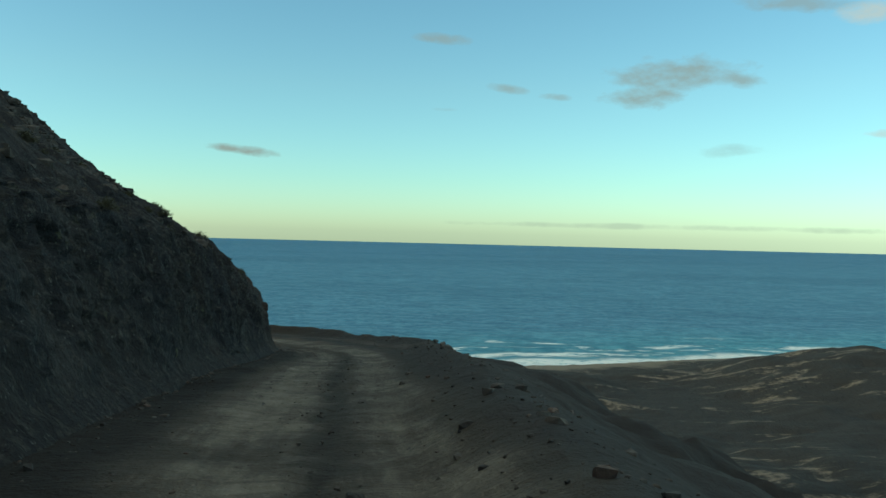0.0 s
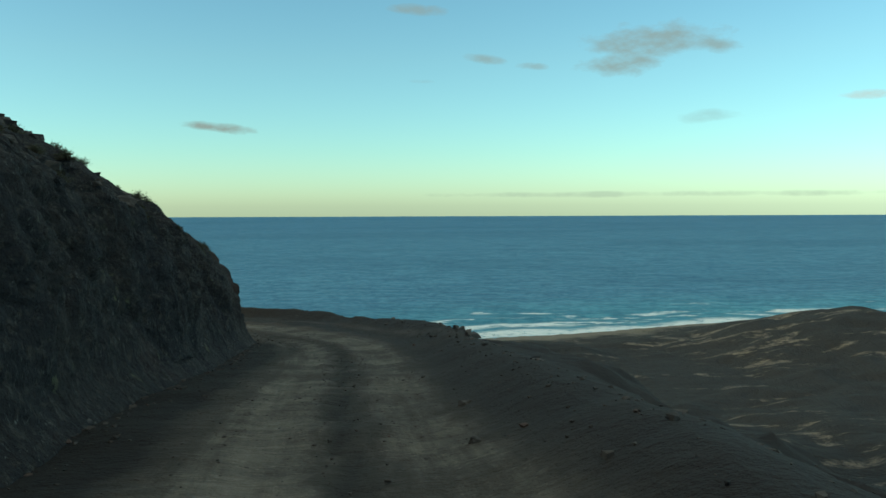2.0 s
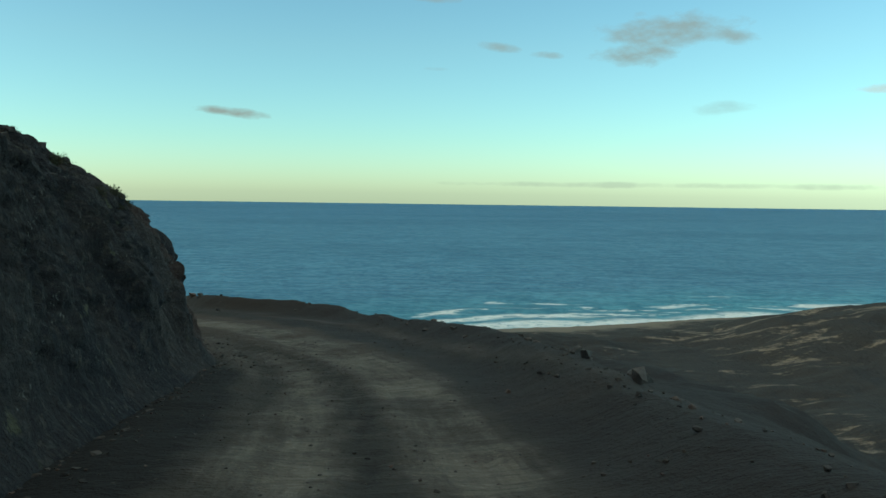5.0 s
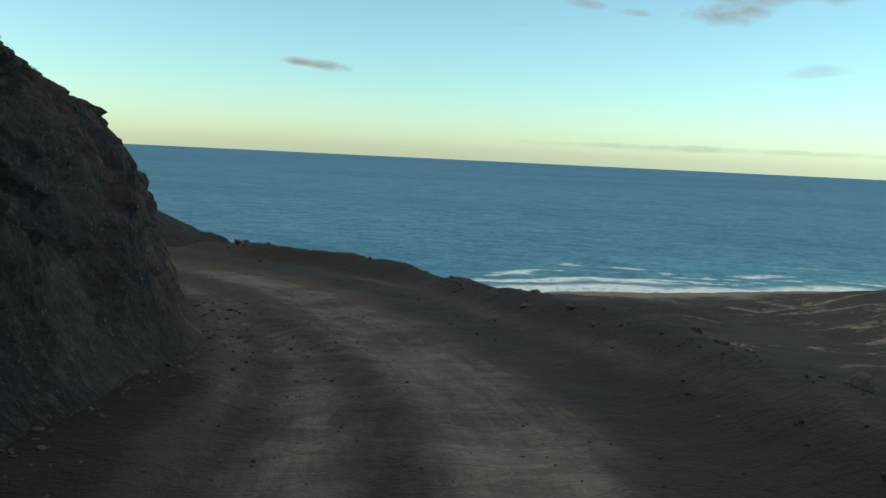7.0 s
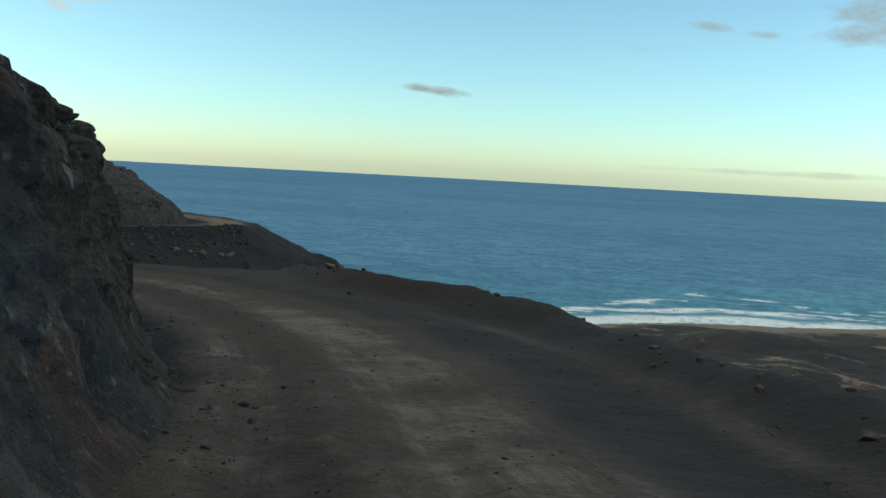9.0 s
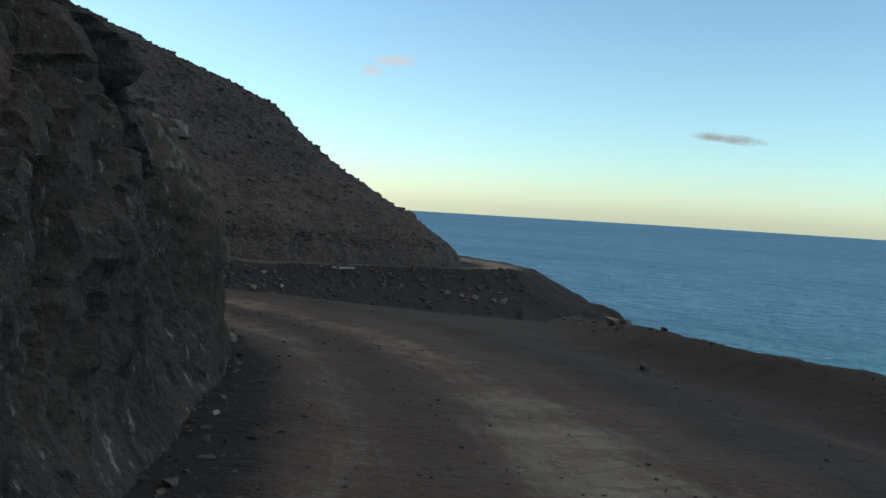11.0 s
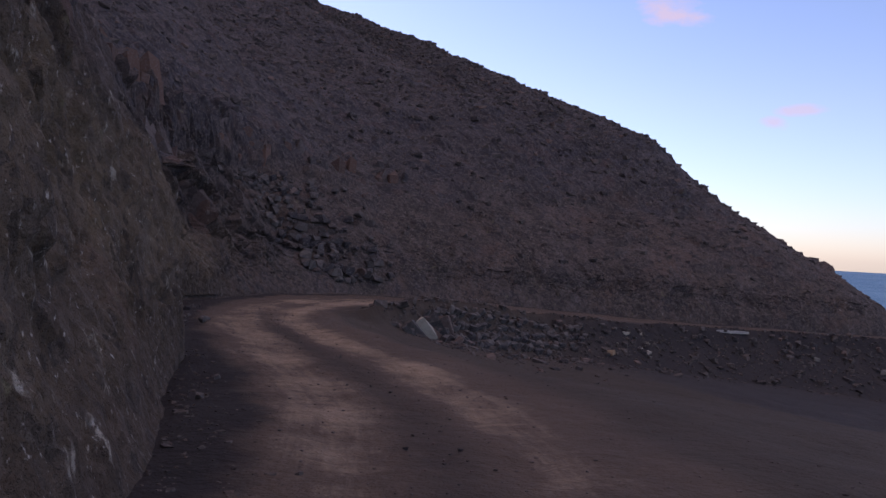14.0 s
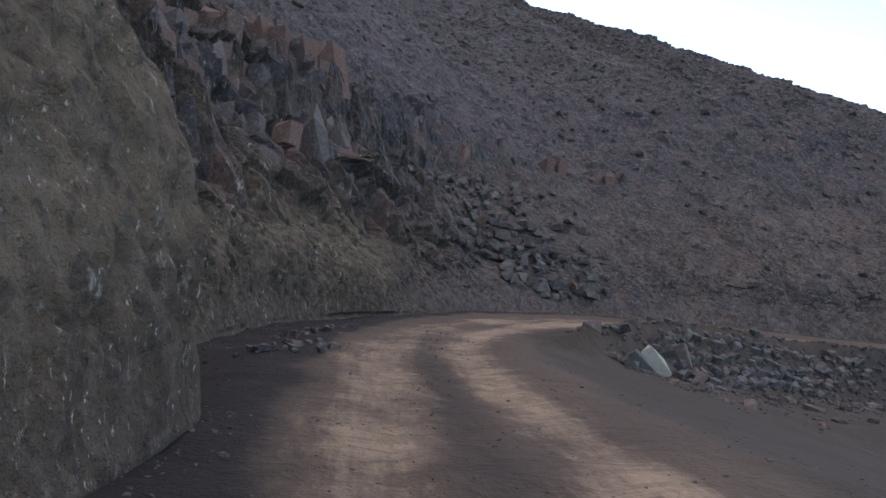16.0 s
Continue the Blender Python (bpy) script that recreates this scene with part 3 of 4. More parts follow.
def ground_height(x, y):
    n = len(x)
    p = np.column_stack([x, y, np.zeros(n)])
    z_in, a, lat = shelf(x, y)
    k, dr, side = nearest(x, y, rim_xy)
    out = np.where(side < 0, dr, -dr)
    zr = shelf(rim_xy[:, 0], rim_xy[:, 1])[0]
    # smooth the rim's own height a little
    zr = np.convolve(np.pad(zr, 9, mode="edge"), np.ones(19) / 19, "valid")
    lump = fbm(p * 0.35, 4, 5)
    shoulder = np.interp(rim_xy[k, 1], [24, 34, 44, 54], [0, 4, 5.5, 0.5])
    slope = height_on(rim_xy, zr, k, x, y) - 0.24 * np.clip(out, 0, shoulder) - 0.50 * np.clip(out - shoulder, 0, 9) - 0.66 * np.maximum(out - shoulder - 9, 0) + lump * np.clip(out * 0.08, 0, 0.9)
    inland = shore_off(x, y)
    knolls = 10 * np.exp(-((x - 185) / 75) ** 2 - ((y - 352) / 45) ** 2) + 5 * np.exp(-((x - 44) / 22) ** 4 - ((y - 338) / 16) ** 2)
    plain = SEA_Z + np.clip(inland, -60, 900) * 0.052 + knolls + fbm(p * 0.012, 5, 9) * np.clip(inland * 0.05, 0, 4.5) + np.abs(fbm(p * 0.03, 4, 15)) * np.clip(inland * 0.02, 0, 1.2) + fbm(p * 0.06, 4, 17) * np.clip(inland * 0.03, 0, 0.9)
    plain = np.where(inland > 0, np.maximum(plain, SEA_Z + np.minimum(inland * 0.03, 3.5)), plain)
    beyond = np.maximum(slope, plain)
    z = np.where(out > 0, beyond, z_in)
    # ragged berm along the rim
    q = fbm(p * 0.6, 4, 21)
    berm = np.exp(-((out + 0.8) / 0.8) ** 2) * (0.46 + 0.025 * q + 0.02 * fbm(p * 1.1, 2, 27, 0.6))
    berm *= np.interp(rim_xy[k, 1], [0, 38, 42, 46, 50, 54, 58, 62, 70, 98, 112], [1.0, 1.0, 1.1, 1.05, 0.85, 1.3, 1.35, 1.2, 0.8, 0.6, 0.0])
    z = z + berm
    # surface of the road: crown, wheel ruts, roughness
    z -= 0.2 * smooth(2.2, 3.5, lat)
    near_road = np.exp(-(lat / 3.2) ** 2)
    ruts = -0.05 * np.exp(-((np.abs(lat + 0.1) - 0.75) / 0.35) ** 2)
    z += near_road * ruts + np.where(out < 0, 0.03, 0.0) * fbm(p * 0.9, 2, 33) + np.where(out < 0, 0.03, 0.1) * fbm(p * 0.4, 3, 41)
    return z, road_s[a], lat


def spread(a, b, step, far_a, far_b):
    """Even steps from a to b, then ever longer ones out to the far ends."""
    core = np.arange(a, b + step / 2, step)
    def tail(length):
        out, v, h = [], 0.0, step
        while v < length:
            h = min(h * 1.13, 2.5 if v < 330 else 160)
            v += h
            out.append(v)
        return np.array(out)
    return np.concatenate([a - tail(far_a)[::-1], core, b + tail(far_b)])


gx = spread(-70, 6, 0.25, 1500, 2500)
gy = spread(-6, 128, 0.25, 300, 560)
X, Y = np.meshgrid(gx, gy)
gz, gs, gl = ground_height(X.ravel(), Y.ravel())


def wear(along, across):
    """How far each place is packed pale by wheels, and how far it is rutted, from the lanes along the road."""
    def lane(places, centres, halves, amounts):
        c, h, a = (np.interp(along, places, v) for v in (centres, halves, amounts))
        return a * np.exp(-(np.abs(across - c) / h) ** 3)
    sway = 0.10 * np.sin(along / 3.3) + 0.06 * np.sin(along / 1.3 + 1)
    pale = lane([10, 30, 44, 52, 58, 64, 72, 77, 82, 90, 95, 100, 108, 118, 128, 134], [0.72, 0.68, 0.70, 0.65, 0.75, 1.05, 0.9, 0.75, 0.78, 0.72, 0.50, 0.05, -0.6, -3.0, -3.6, -3.0],
                [0.62, 0.60, 0.60, 0.65, 0.45, 0.28, 0.30, 0.50, 0.55, 0.62, 0.60, 0.7, 1.0, 1.6, 1.5, 1.2],
                [0.75, 0.85, 0.75, 0.65, 0.60, 0.60, 0.45, 0.85, 0.95, 1.0, 1.0, 0.85, 0.7, 0.5, 0.4, 0.0])
    pale = np.maximum(pale, lane([10, 30, 44, 54, 62, 72, 80, 90, 95, 100, 107, 112, 117, 128, 133], [-0.85, -0.92, -0.85, -1.05, -1.05, -1.0, -1.15, -1.1, -1.0, -1.35, -2.6, -4.0, -4.6, -4.3, -4.0],
                                 [0.55, 0.52, 0.65, 0.95, 0.80, 0.42, 0.42, 0.45, 0.5, 0.6, 1.0, 1.8, 2.0, 1.8, 1.2],
                                 [0.75, 0.85, 0.75, 0.80, 0.85, 1.0, 1.05, 1.1, 1.15, 1.2, 1.2, 1.2, 1.15, 1.0, 0.0]))
    pale = np.maximum(pale, lane([40, 46, 52, 58, 66, 70], [-2.9, -2.95, -3.2, -3.9, -4.2, -4.6], [0.25, 0.25, 0.3, 0.35, 0.4, 0.4], [0.0, 0.5, 0.6, 0.6, 0.4, 0.0]))
    pale = np.maximum(pale, lane([158, 166, 180, 200], [-0.8, -0.8, -0.8, -0.8], [1.4, 2.2, 2.4, 2.4], [0.0, 1.2, 1.2, 1.2]))
    ruts = lane([10, 30, 44, 50, 56, 62], [-0.14, -0.12, 0.0, -0.05, 0.2, 0.4], [0.24, 0.24, 0.24, 0.22, 0.2, 0.2], [0.9, 1.0, 1.1, 0.8, 0.6, 0.0])
    ruts = np.maximum(ruts, lane([42, 46, 50, 56, 60], [1.25, 1.2, 0.95, 0.5, 0.8], [0.22, 0.22, 0.22, 0.2, 0.2], [0.0, 0.9, 0.8, 0.8, 0.0]))
    ruts = np.maximum(ruts, lane([38, 43, 50, 57, 66, 70], [-2.2, -2.3, -2.65, -3.3, -3.6, -3.8], [0.35, 0.4, 0.4, 0.4, 0.45, 0.45], [0.0, 1.0, 1.0, 0.8, 0.5, 0.0]))
    ruts = np.maximum(ruts, lane([62, 70, 76, 86, 94, 102], [-0.1, -0.05, -0.15, -0.12, -0.2, -0.6], [0.5, 0.5, 0.4, 0.34, 0.3, 0.3], [0.0, 0.35, 0.6, 0.65, 0.65, 0.0]))
    return pale * (1 + sway), ruts


worn, rutted = wear(gs, gl)
gz = gz - 0.06 * rutted
ground = new("ground", mesh_of("ground", np.column_stack([X.ravel(), Y.ravel(), gz]), grid_faces(len(gy), len(gx)), [GROUND],
                               np.column_stack([gs, gl]), True))
wear_uv = ground.data.uv_layers.new(name="wear")
corner = np.zeros(len(ground.data.loops), np.int32)
ground.data.loops.foreach_get("vertex_index", corner)
wear_uv.data.foreach_set("uv", np.column_stack([worn, rutted]).astype(np.float32)[corner].ravel())
tagged(ground, "dirt road bench and dark cinder slopes falling to a coastal plain", "ground", kind="structure")

# ---- sea ----
sx = np.concatenate([np.linspace(-4600, -500, 30), np.arange(-480, 900, 12.0), np.linspace(920, 4600, 30)])
sy = np.concatenate([np.arange(150, 800, 6.0), np.linspace(810, 4950, 60)])
X, Y = np.meshgrid(sx, sy)
off = -shore_off(X.ravel(), Y.ravel())
swell = np.exp(-((off - 60) / 55.0) ** 2) * 0.9 * np.maximum(np.sin(off / 6.5 + fbm(np.column_stack([X.ravel(), Y.ravel(), 0 * off]) * 0.01, 3, 3) * 3), 0) ** 4
sea = new("sea", mesh_of("sea", np.column_stack([X.ravel(), Y.ravel(), SEA_Z + swell]), grid_faces(len(sy), len(sx)), [WATER],
                         np.column_stack([X.ravel(), off]), True))
tagged(sea, "wind-ruffled blue sea with white surf along the beach", "sea", kind="structure")

# ---- hillside with the road cut ----
fine_xy, fine_s = curve(FOOT, 0.04)


def fine_at(x, y):
    return fine_s[np.argmin((fine_xy[:, 0] - x) ** 2 + (fine_xy[:, 1] - y) ** 2)]


spacing = np.interp(fine_s, [fine_at(-3.8, 1), fine_at(-6, 24), fine_at(-7.6, 36), fine_at(-34, 56.8), fine_at(-44, 59), fine_at(-62, 72.5), fine_at(-65, 80)],
                    [0.16, 0.11, 0.085, 0.085, 0.10, 0.11, 0.15])
ticks = np.concatenate([[0], np.cumsum(0.04 / spacing[:-1])])
pick_at = np.interp(np.arange(0, ticks[-1]), ticks, fine_s)
foot_xy = np.column_stack([np.interp(pick_at, fine_s, fine_xy[:, 0]), np.interp(pick_at, fine_s, fine_xy[:, 1])])
foot_s = pick_at


def along_foot(x, y):
    return foot_s[np.argmin((foot_xy[:, 0] - x) ** 2 + (foot_xy[:, 1] - y) ** 2)]


# at places along the foot: cut height, its run, slope above (degrees), height where it eases, eased slope, uphill direction (degrees from +x)
HILL = [((-3.8, 1), 3.0, 0.8, 37, 30, 34, 184), ((-5.5, 19), 3.1, 0.8, 36.5, 30, 34, 188), ((-6.5, 29), 3.3, 1.1, 38, 30, 33, 194), ((-7.1, 35), 3.2, 1.5, 33, 30, 32, 201),
        ((-8.5, 40.15), 3.3, 1.3, 30, 30, 31, 212), ((-10.5, 43.75), 3.0, 1.0, 28, 30, 30, 222), ((-17.2, 51.7), 3.5, 1.2, 28, 30, 30, 234),
        ((-24.4, 55.3), 5.0, 1.5, 38, 30, 30, 246), ((-34.5, 57.2), 6.0, 1.4, 43, 30, 40, 256), ((-47, 61), 7.5, 4.0, 46, 30, 42, 246), ((-53, 64.6), 6.5, 4.0, 45, 28, 38, 234),
        ((-60, 69.8), 4.2, 3.2, 39, 20, 34, 215), ((-64.4, 83), 2.8, 2.2, 34, 13.4, 24.8, 186), ((-56.9, 103), 2.3, 1.9, 31.3, 14.4, 21.5, 184),
        ((-53.0, 116), 1.9, 1.7, 30.0, 14.0, 22, 192), ((-66, 129.5), 2.4, 1.6, 34.5, 15, 24.5, 203)]


def hill_row(values):
    return np.interp(foot_s, [along_foot(*h[0]) for h in HILL], values)


cut_h, cut_run = hill_row([h[1] for h in HILL]), hill_row([h[2] for h in HILL])
slope1, ease, slope2 = np.tan(np.radians(hill_row([h[3] for h in HILL]))), hill_row([h[4] for h in HILL]), np.tan(np.radians(hill_row([h[5] for h in HILL])))
ang = np.radians(hill_row([h[6] for h in HILL]))
fi, _, _ = nearest(foot_xy[:, 0], foot_xy[:, 1], road_xyz)
foot_z = road_xyz[fi, 2] - 0.15
wall_v = np.linspace(0, 1, 64)
above = np.concatenate([[0.12], 0.12 + np.cumsum(0.11 * 1.017 ** np.arange(165))])
rows, cols = len(foot_xy), 1 + len(wall_v) + len(above)
run = np.zeros((rows, cols))
hgt = np.zeros((rows, cols))
run[:, 0], hgt[:, 0] = -0.5, -0.5
talus = np.interp(foot_s, [60, 68, 84, 88], [0.28, 0.05, 0.02, 0.02])
for c, v in enumerate(wall_v):
    run[:, 1 + c] = cut_run * (v ** 1.15) - talus * np.exp(-(v / 0.10) ** 2)
    hgt[:, 1 + c] = cut_h * v
reach = np.interp(foot_s, [along_foot(-17.2, 51.4), along_foot(-34.5, 57.2)], [0.4, 1.0])
for c, a in enumerate(above):
    a = a * reach
    run[:, 1 + len(wall_v) + c] = cut_run + a
    rise = np.minimum(a * slope1, ease) + np.maximum(a - ease / slope1, 0) * slope2
    hgt[:, 1 + len(wall_v) + c] = cut_h + rise
band_s = np.exp(-((foot_s - along_foot(-61.5, 72.0)) / 9.0) ** 4)[:, None]
band_up = 7.6 + 0.8 * np.sin(foot_s / 3.1)[:, None]
hgt = hgt + (0.22 * np.maximum(run - 45, 0)) * (1 - smooth(along_foot(-60, 96), along_foot(-56, 105), foot_s))[:, None]
hgt = hgt + band_s * 2.3 * smooth(0, 1.8, hgt - band_up)
chute = np.exp(-((foot_s - along_foot(-63.4, 74.5)) / 2.6) ** 2)[:, None] * smooth(0.5, 4.0, hgt) * (1 - smooth(6.5, 9.0, hgt))
run = run + 1.5 * chute
hx = foot_xy[:, 0:1] + np.cos(ang)[:, None] * run
hy = foot_xy[:, 1:2] + np.sin(ang)[:, None] * run
hz = foot_z[:, None] + hgt
# the far shoulder of the hill: steep at its foot, hollow half way up, a rounded brow above
far_side = smooth(along_foot(-62, 90), along_foot(-57, 103), foot_s)[:, None]
hz = hz + far_side * smooth(0.0, 1.2, hgt) * np.interp(hz, [-10, -6, -3, -1, 2, 4, 8, 12, 21, 27, 31], [0.45, 0.35, -0.1, -0.7, 0.0, 1.2, 1.3, 1.0, 0.8, 0.0, -0.3])
P = np.column_stack([hx.ravel(), hy.ravel(), hz.ravel()])
gully = np.repeat(smooth(84.0, 89.0, foot_s) * (1 - smooth(along_foot(-61, 71), along_foot(-64, 78), foot_s)), cols)
crag = gully * (smooth(2.4, 4.0, hgt) * (1 - smooth(10.0, 15.0, hgt))).ravel()
step_up = (hgt / 4.4 + 0.2 * np.sin(foot_s / 4.0)[:, None]).ravel()
P[:, 2] += crag * 0.62 * np.sin(2 * np.pi * step_up)
# outward direction of the rock face: away from the hill, more upward on the slopes
face = np.clip(1 - (run - cut_run[:, None]) / 1.5, 0, 1) * (run >= 0)
flat_out = np.column_stack([np.repeat(-np.cos(ang), cols), np.repeat(-np.sin(ang), cols), np.zeros(rows * cols)])
face_r = face.ravel()[:, None]
outward = flat_out * (0.45 + 0.55 * face_r) + np.array((0, 0, 1.0)) * (0.85 - 0.7 * face_r)
outward /= np.linalg.norm(outward, axis=1)[:, None]
warp = np.column_stack([fbm(P * 0.5, 3, 61), fbm(P * 0.5, 3, 67), fbm(P * 0.5, 3, 71)]) * 0.35
big, _ = blocks((P + warp) * np.array((0.50, 0.50, 0.17)), 100)
mid, joint = blocks((P + warp) * np.array((1.35, 1.35, 0.50)), 200)
small, _ = blocks((P + warp * 0.5) * 3.1, 300)
lift = np.clip((hgt / cut_h[:, None]), 0, 1.6).ravel()
jointed = smooth(0.35, 0.75, lift + 0.3 * vnoise(P * 0.4, 55)) * (0.2 + 0.8 * face_r[:, 0])
jointed = np.maximum(jointed, (band_s * np.exp(-((hgt - band_up - 1.2) / 1.7) ** 2)).ravel())
column, seam = blocks((P + warp * 0.6) * np.array((0.66, 0.66, 0.30)), 500)
jointed = np.maximum(jointed, 0.7 * crag)
flute = fbm(P * np.array((2.2, 2.2, 0.7)), 2, 95, 0.6)
nubs = np.abs(fbm(P * 1.6, 2, 97, 0.6))
fr = face_r[:, 0]
warp2 = np.column_stack([fbm(P * 1.5, 2, 141), fbm(P * 1.5, 2, 143), fbm(P * 1.5, 2, 147)]) * 0.16
chip, crack = blocks((P + warp2) * np.array((2.1, 2.1, 0.95)), 400)
# the first bluff and the tuff face are smoother at large, the tuff pitted at small scale
coarse = np.repeat(np.interp(foot_s, [50, 60, 67, 72, 83, 86, 95, 117, 128], [0.5, 0.95, 0.8, 0.45, 0.4, 0.8, 1.0, 1.0, 0.55]), cols)
pitted = np.repeat(np.interp(foot_s, [50, 60, 70, 84, 90, 117, 128], [0.85, 1.0, 0.8, 0.75, 1.0, 1.0, 0.6]), cols)
disp = coarse * (fbm(P * 0.16, 3, 81) * (0.45 * fr + 0.5) + jointed * (1 + 0.7 * gully) * (big * 0.32 + mid * 0.22 - 0.12 * np.exp(-(joint / 0.06) ** 2))
                 + (1 - jointed) * (big * 0.10 + (0.4 + 0.6 * fr) * (mid * 0.10 + flute * 0.09) - nubs * 0.12))
disp += pitted * (0.2 + 0.8 * fr) * (1 - 0.8 * crag) * (chip * 0.085 - 0.07 * np.exp(-(crack / 0.07) ** 2) + small * 0.06 + fbm(P * 2.8, 2, 91, 0.6) * 0.05)
disp *= 0.3 + 0.7 * smooth(0.0, 1.8, hgt.ravel())
# knobs of rock standing out of the far slope
disp += np.repeat(smooth(108, 122, foot_s), cols) * smooth(2.5, 5.0, hgt.ravel()) * 0.55 * np.maximum(fbm(P * np.array((0.6, 0.6, 0.9)), 3, 151) - 0.30, 0)
P = P + outward * disp[:, None]
prow = flat_out * 0.85 + np.array((0, 0, 0.45))
P = P + prow * (crag * (column * 0.75 - 0.25 * np.exp(-(seam / 0.07) ** 2)))[:, None]
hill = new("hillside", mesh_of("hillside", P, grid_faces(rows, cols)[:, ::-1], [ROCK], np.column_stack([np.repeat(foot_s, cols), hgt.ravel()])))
worn_faces = np.repeat((foot_s[:-1] < 56.0) | ((foot_s[:-1] > 67.0) & (foot_s[:-1] < 84.5)), cols - 1)
hill.data.polygons.foreach_set("use_smooth", worn_faces)
hill.data.update()
tagged(hill, "steep dark volcanic hillside with a jagged rock cut above the road", "hillside", kind="structure")


# ---- loose rock ----
def stone_material(name, dark, light, per_island=False):
    m, nt, bsdf = material(name, 0.9)
    w = Net(nt)
    if per_island:
        rnd = nt.nodes.new("ShaderNodeNewGeometry").outputs["Random Per Island"]
    else:
        rnd = nt.nodes.new("ShaderNodeObjectInfo").outputs["Random"]
    col = w.mix(rnd, dark, light)
    hue = w.math("FRACT", w.math("MULTIPLY", rnd, 7.31))
    col = w.mix(w.math("MULTIPLY", w.step(hue, 0.9, 0.94), 0.35), col, (0.21, 0.125, 0.095))
    col = w.mix(w.math("MULTIPLY", w.step(w.noise(9.0, 3, 0.65), 0.45, 0.75), 0.5), col, (0.2, 0.182, 0.165))
    col = w.mix(w.math("MULTIPLY", w.step(w.noise(3.0, 5, 0.65), 0.56, 0.68), 0.35), col, (0.045, 0.042, 0.042))
    nt.links.new(col, bsdf.inputs["Base Color"])
    nt.links.new(w.bump(w.noise(12.0, 4, 0.65), 0.7, 0.03), bsdf.inputs["Normal"])
    return m


STONE = stone_material("broken_basalt", (0.028, 0.026, 0.030), (0.098, 0.087, 0.080))
SCREE = stone_material("scree_basalt", (0.030, 0.026, 0.026), (0.095, 0.077, 0.067), True)
PALE_STONE = stone_material("pale_trachyte", (0.34, 0.31, 0.25), (0.44, 0.40, 0.33))
GREY_STONE = stone_material("grey_trachyte", (0.15, 0.14, 0.125), (0.22, 0.20, 0.175))
OCHRE_STONE = stone_material("ochre_tuff", (0.20, 0.14, 0.085), (0.25, 0.18, 0.11))
WEATHERED = stone_material("weathered_block", (0.10, 0.085, 0.072), (0.17, 0.145, 0.122))
PINK_STONE = stone_material("reddish_tuff", (0.17, 0.11, 0.088), (0.22, 0.145, 0.115))


def rock_shape(rng, extra=5, squash=(1, 1, 1), skew=0.4):
    """An angular stone: the hull of a skewed block's corners and a few points more."""
    corners = np.array([(x, y, z) for x in (-1, 1) for y in (-1, 1) for z in (-1, 1)]) * 0.62
    corners = corners + rng.uniform(-skew, skew, (8, 3))
    more = rng.normal(size=(extra, 3))
    more = more / np.linalg.norm(more, axis=1)[:, None] * rng.uniform(0.75, 1.0, extra)[:, None]
    bm = bmesh.new()
    for q in np.vstack([corners, more]):
        bm.verts.new(q * np.array(squash))
    hull = bmesh.ops.convex_hull(bm, input=bm.verts[:])
    bmesh.ops.delete(bm, geom=[g for g in hull["geom_interior"] if isinstance(g, bmesh.types.BMVert)], context="VERTS")
    bm.verts.index_update()
    v = np.array([x.co[:] for x in bm.verts])
    f = np.array([[q.index for q in x.verts] for x in bm.faces])
    bm.free()
    return v, f


RNG = np.random.default_rng(7)
ROCKS = []
for n in range(10):
    sq = (RNG.uniform(0.8, 1.2), RNG.uniform(0.6, 1.0), RNG.uniform(0.45, 0.8))
    v, f = rock_shape(RNG, 6, sq)
    ROCKS.append(mesh_of("boulder", v * 0.85, f, [STONE]))


def ground_at(x, y):
    return float(ground_height(np.array([x, y][:1]), np.array([y]))[0][0])


def boulder(x, y, size, label, mesh=None, turn=None, mat=None, sink=0.25, z=None, group="boulders by the road", name="boulder", stand=1.0):
    me = mesh or ROCKS[int(RNG.integers(len(ROCKS)))]
    if mat is not None:
        me = me.copy()
        me.materials[0] = mat
    ob = new(name, me)
    base = ground_at(x, y) if z is None else z
    a = RNG.uniform(0, 360) if turn is None else turn
    low = min(v.co.z for v in me.vertices) * size * stand
    ob.matrix_world = pose(x, y, base - low - sink * size * 0.5, RNG.uniform(-8, 8), RNG.uniform(-8, 8), a) @ Matrix.Diagonal((size, size, size * stand, 1))
    return tagged(ob, label, "boulder", group)


# single stones along the road
boulder(-18.12, 52.72, 0.095, "upright grey stone splinter with a pale face by the cut", mat=GREY_STONE, mesh=ROCKS[2], stand=1.9, sink=0.5)
boulder(-15.1, 62.5, 0.3, "small reddish boulder on the outer rim of the road", mesh=ROCKS[1], mat=PINK_STONE)
for x, y, z, sz in [(-17.35, 50.7, -3.5, 0.24), (-17.0, 50.4, -3.85, 0.18), (-17.6, 51.0, -3.75, 0.2), (-16.75, 50.2, -3.4, 0.16)]:
    boulder(x, y, sz, "weathered grey-brown block jutting from the rock cut", mat=WEATHERED, z=z, sink=0.0, group="blocks in the rock cut")
boulder(-13.95, 48.5, 0.05, "small pale stone lying at the foot of the cut", mat=PALE_STONE)
for x, y, sz in [(-0.28, 29.7, 0.17), (-0.1, 30.6, 0.2), (-0.25, 34.3, 0.2), (-0.5, 31.9, 0.14), (-12.2, 56.2, 0.12), (-14.6, 62.0, 0.2),
                 (-16.5, 67.5, 0.3), (-18.0, 70.0, 0.34), (-19.2, 72.4, 0.28), (-21.3, 76.0, 0.36), (-24.0, 80.6, 0.36)]:
    boulder(x, y, sz, "dark angular basalt boulder on the outer rim")
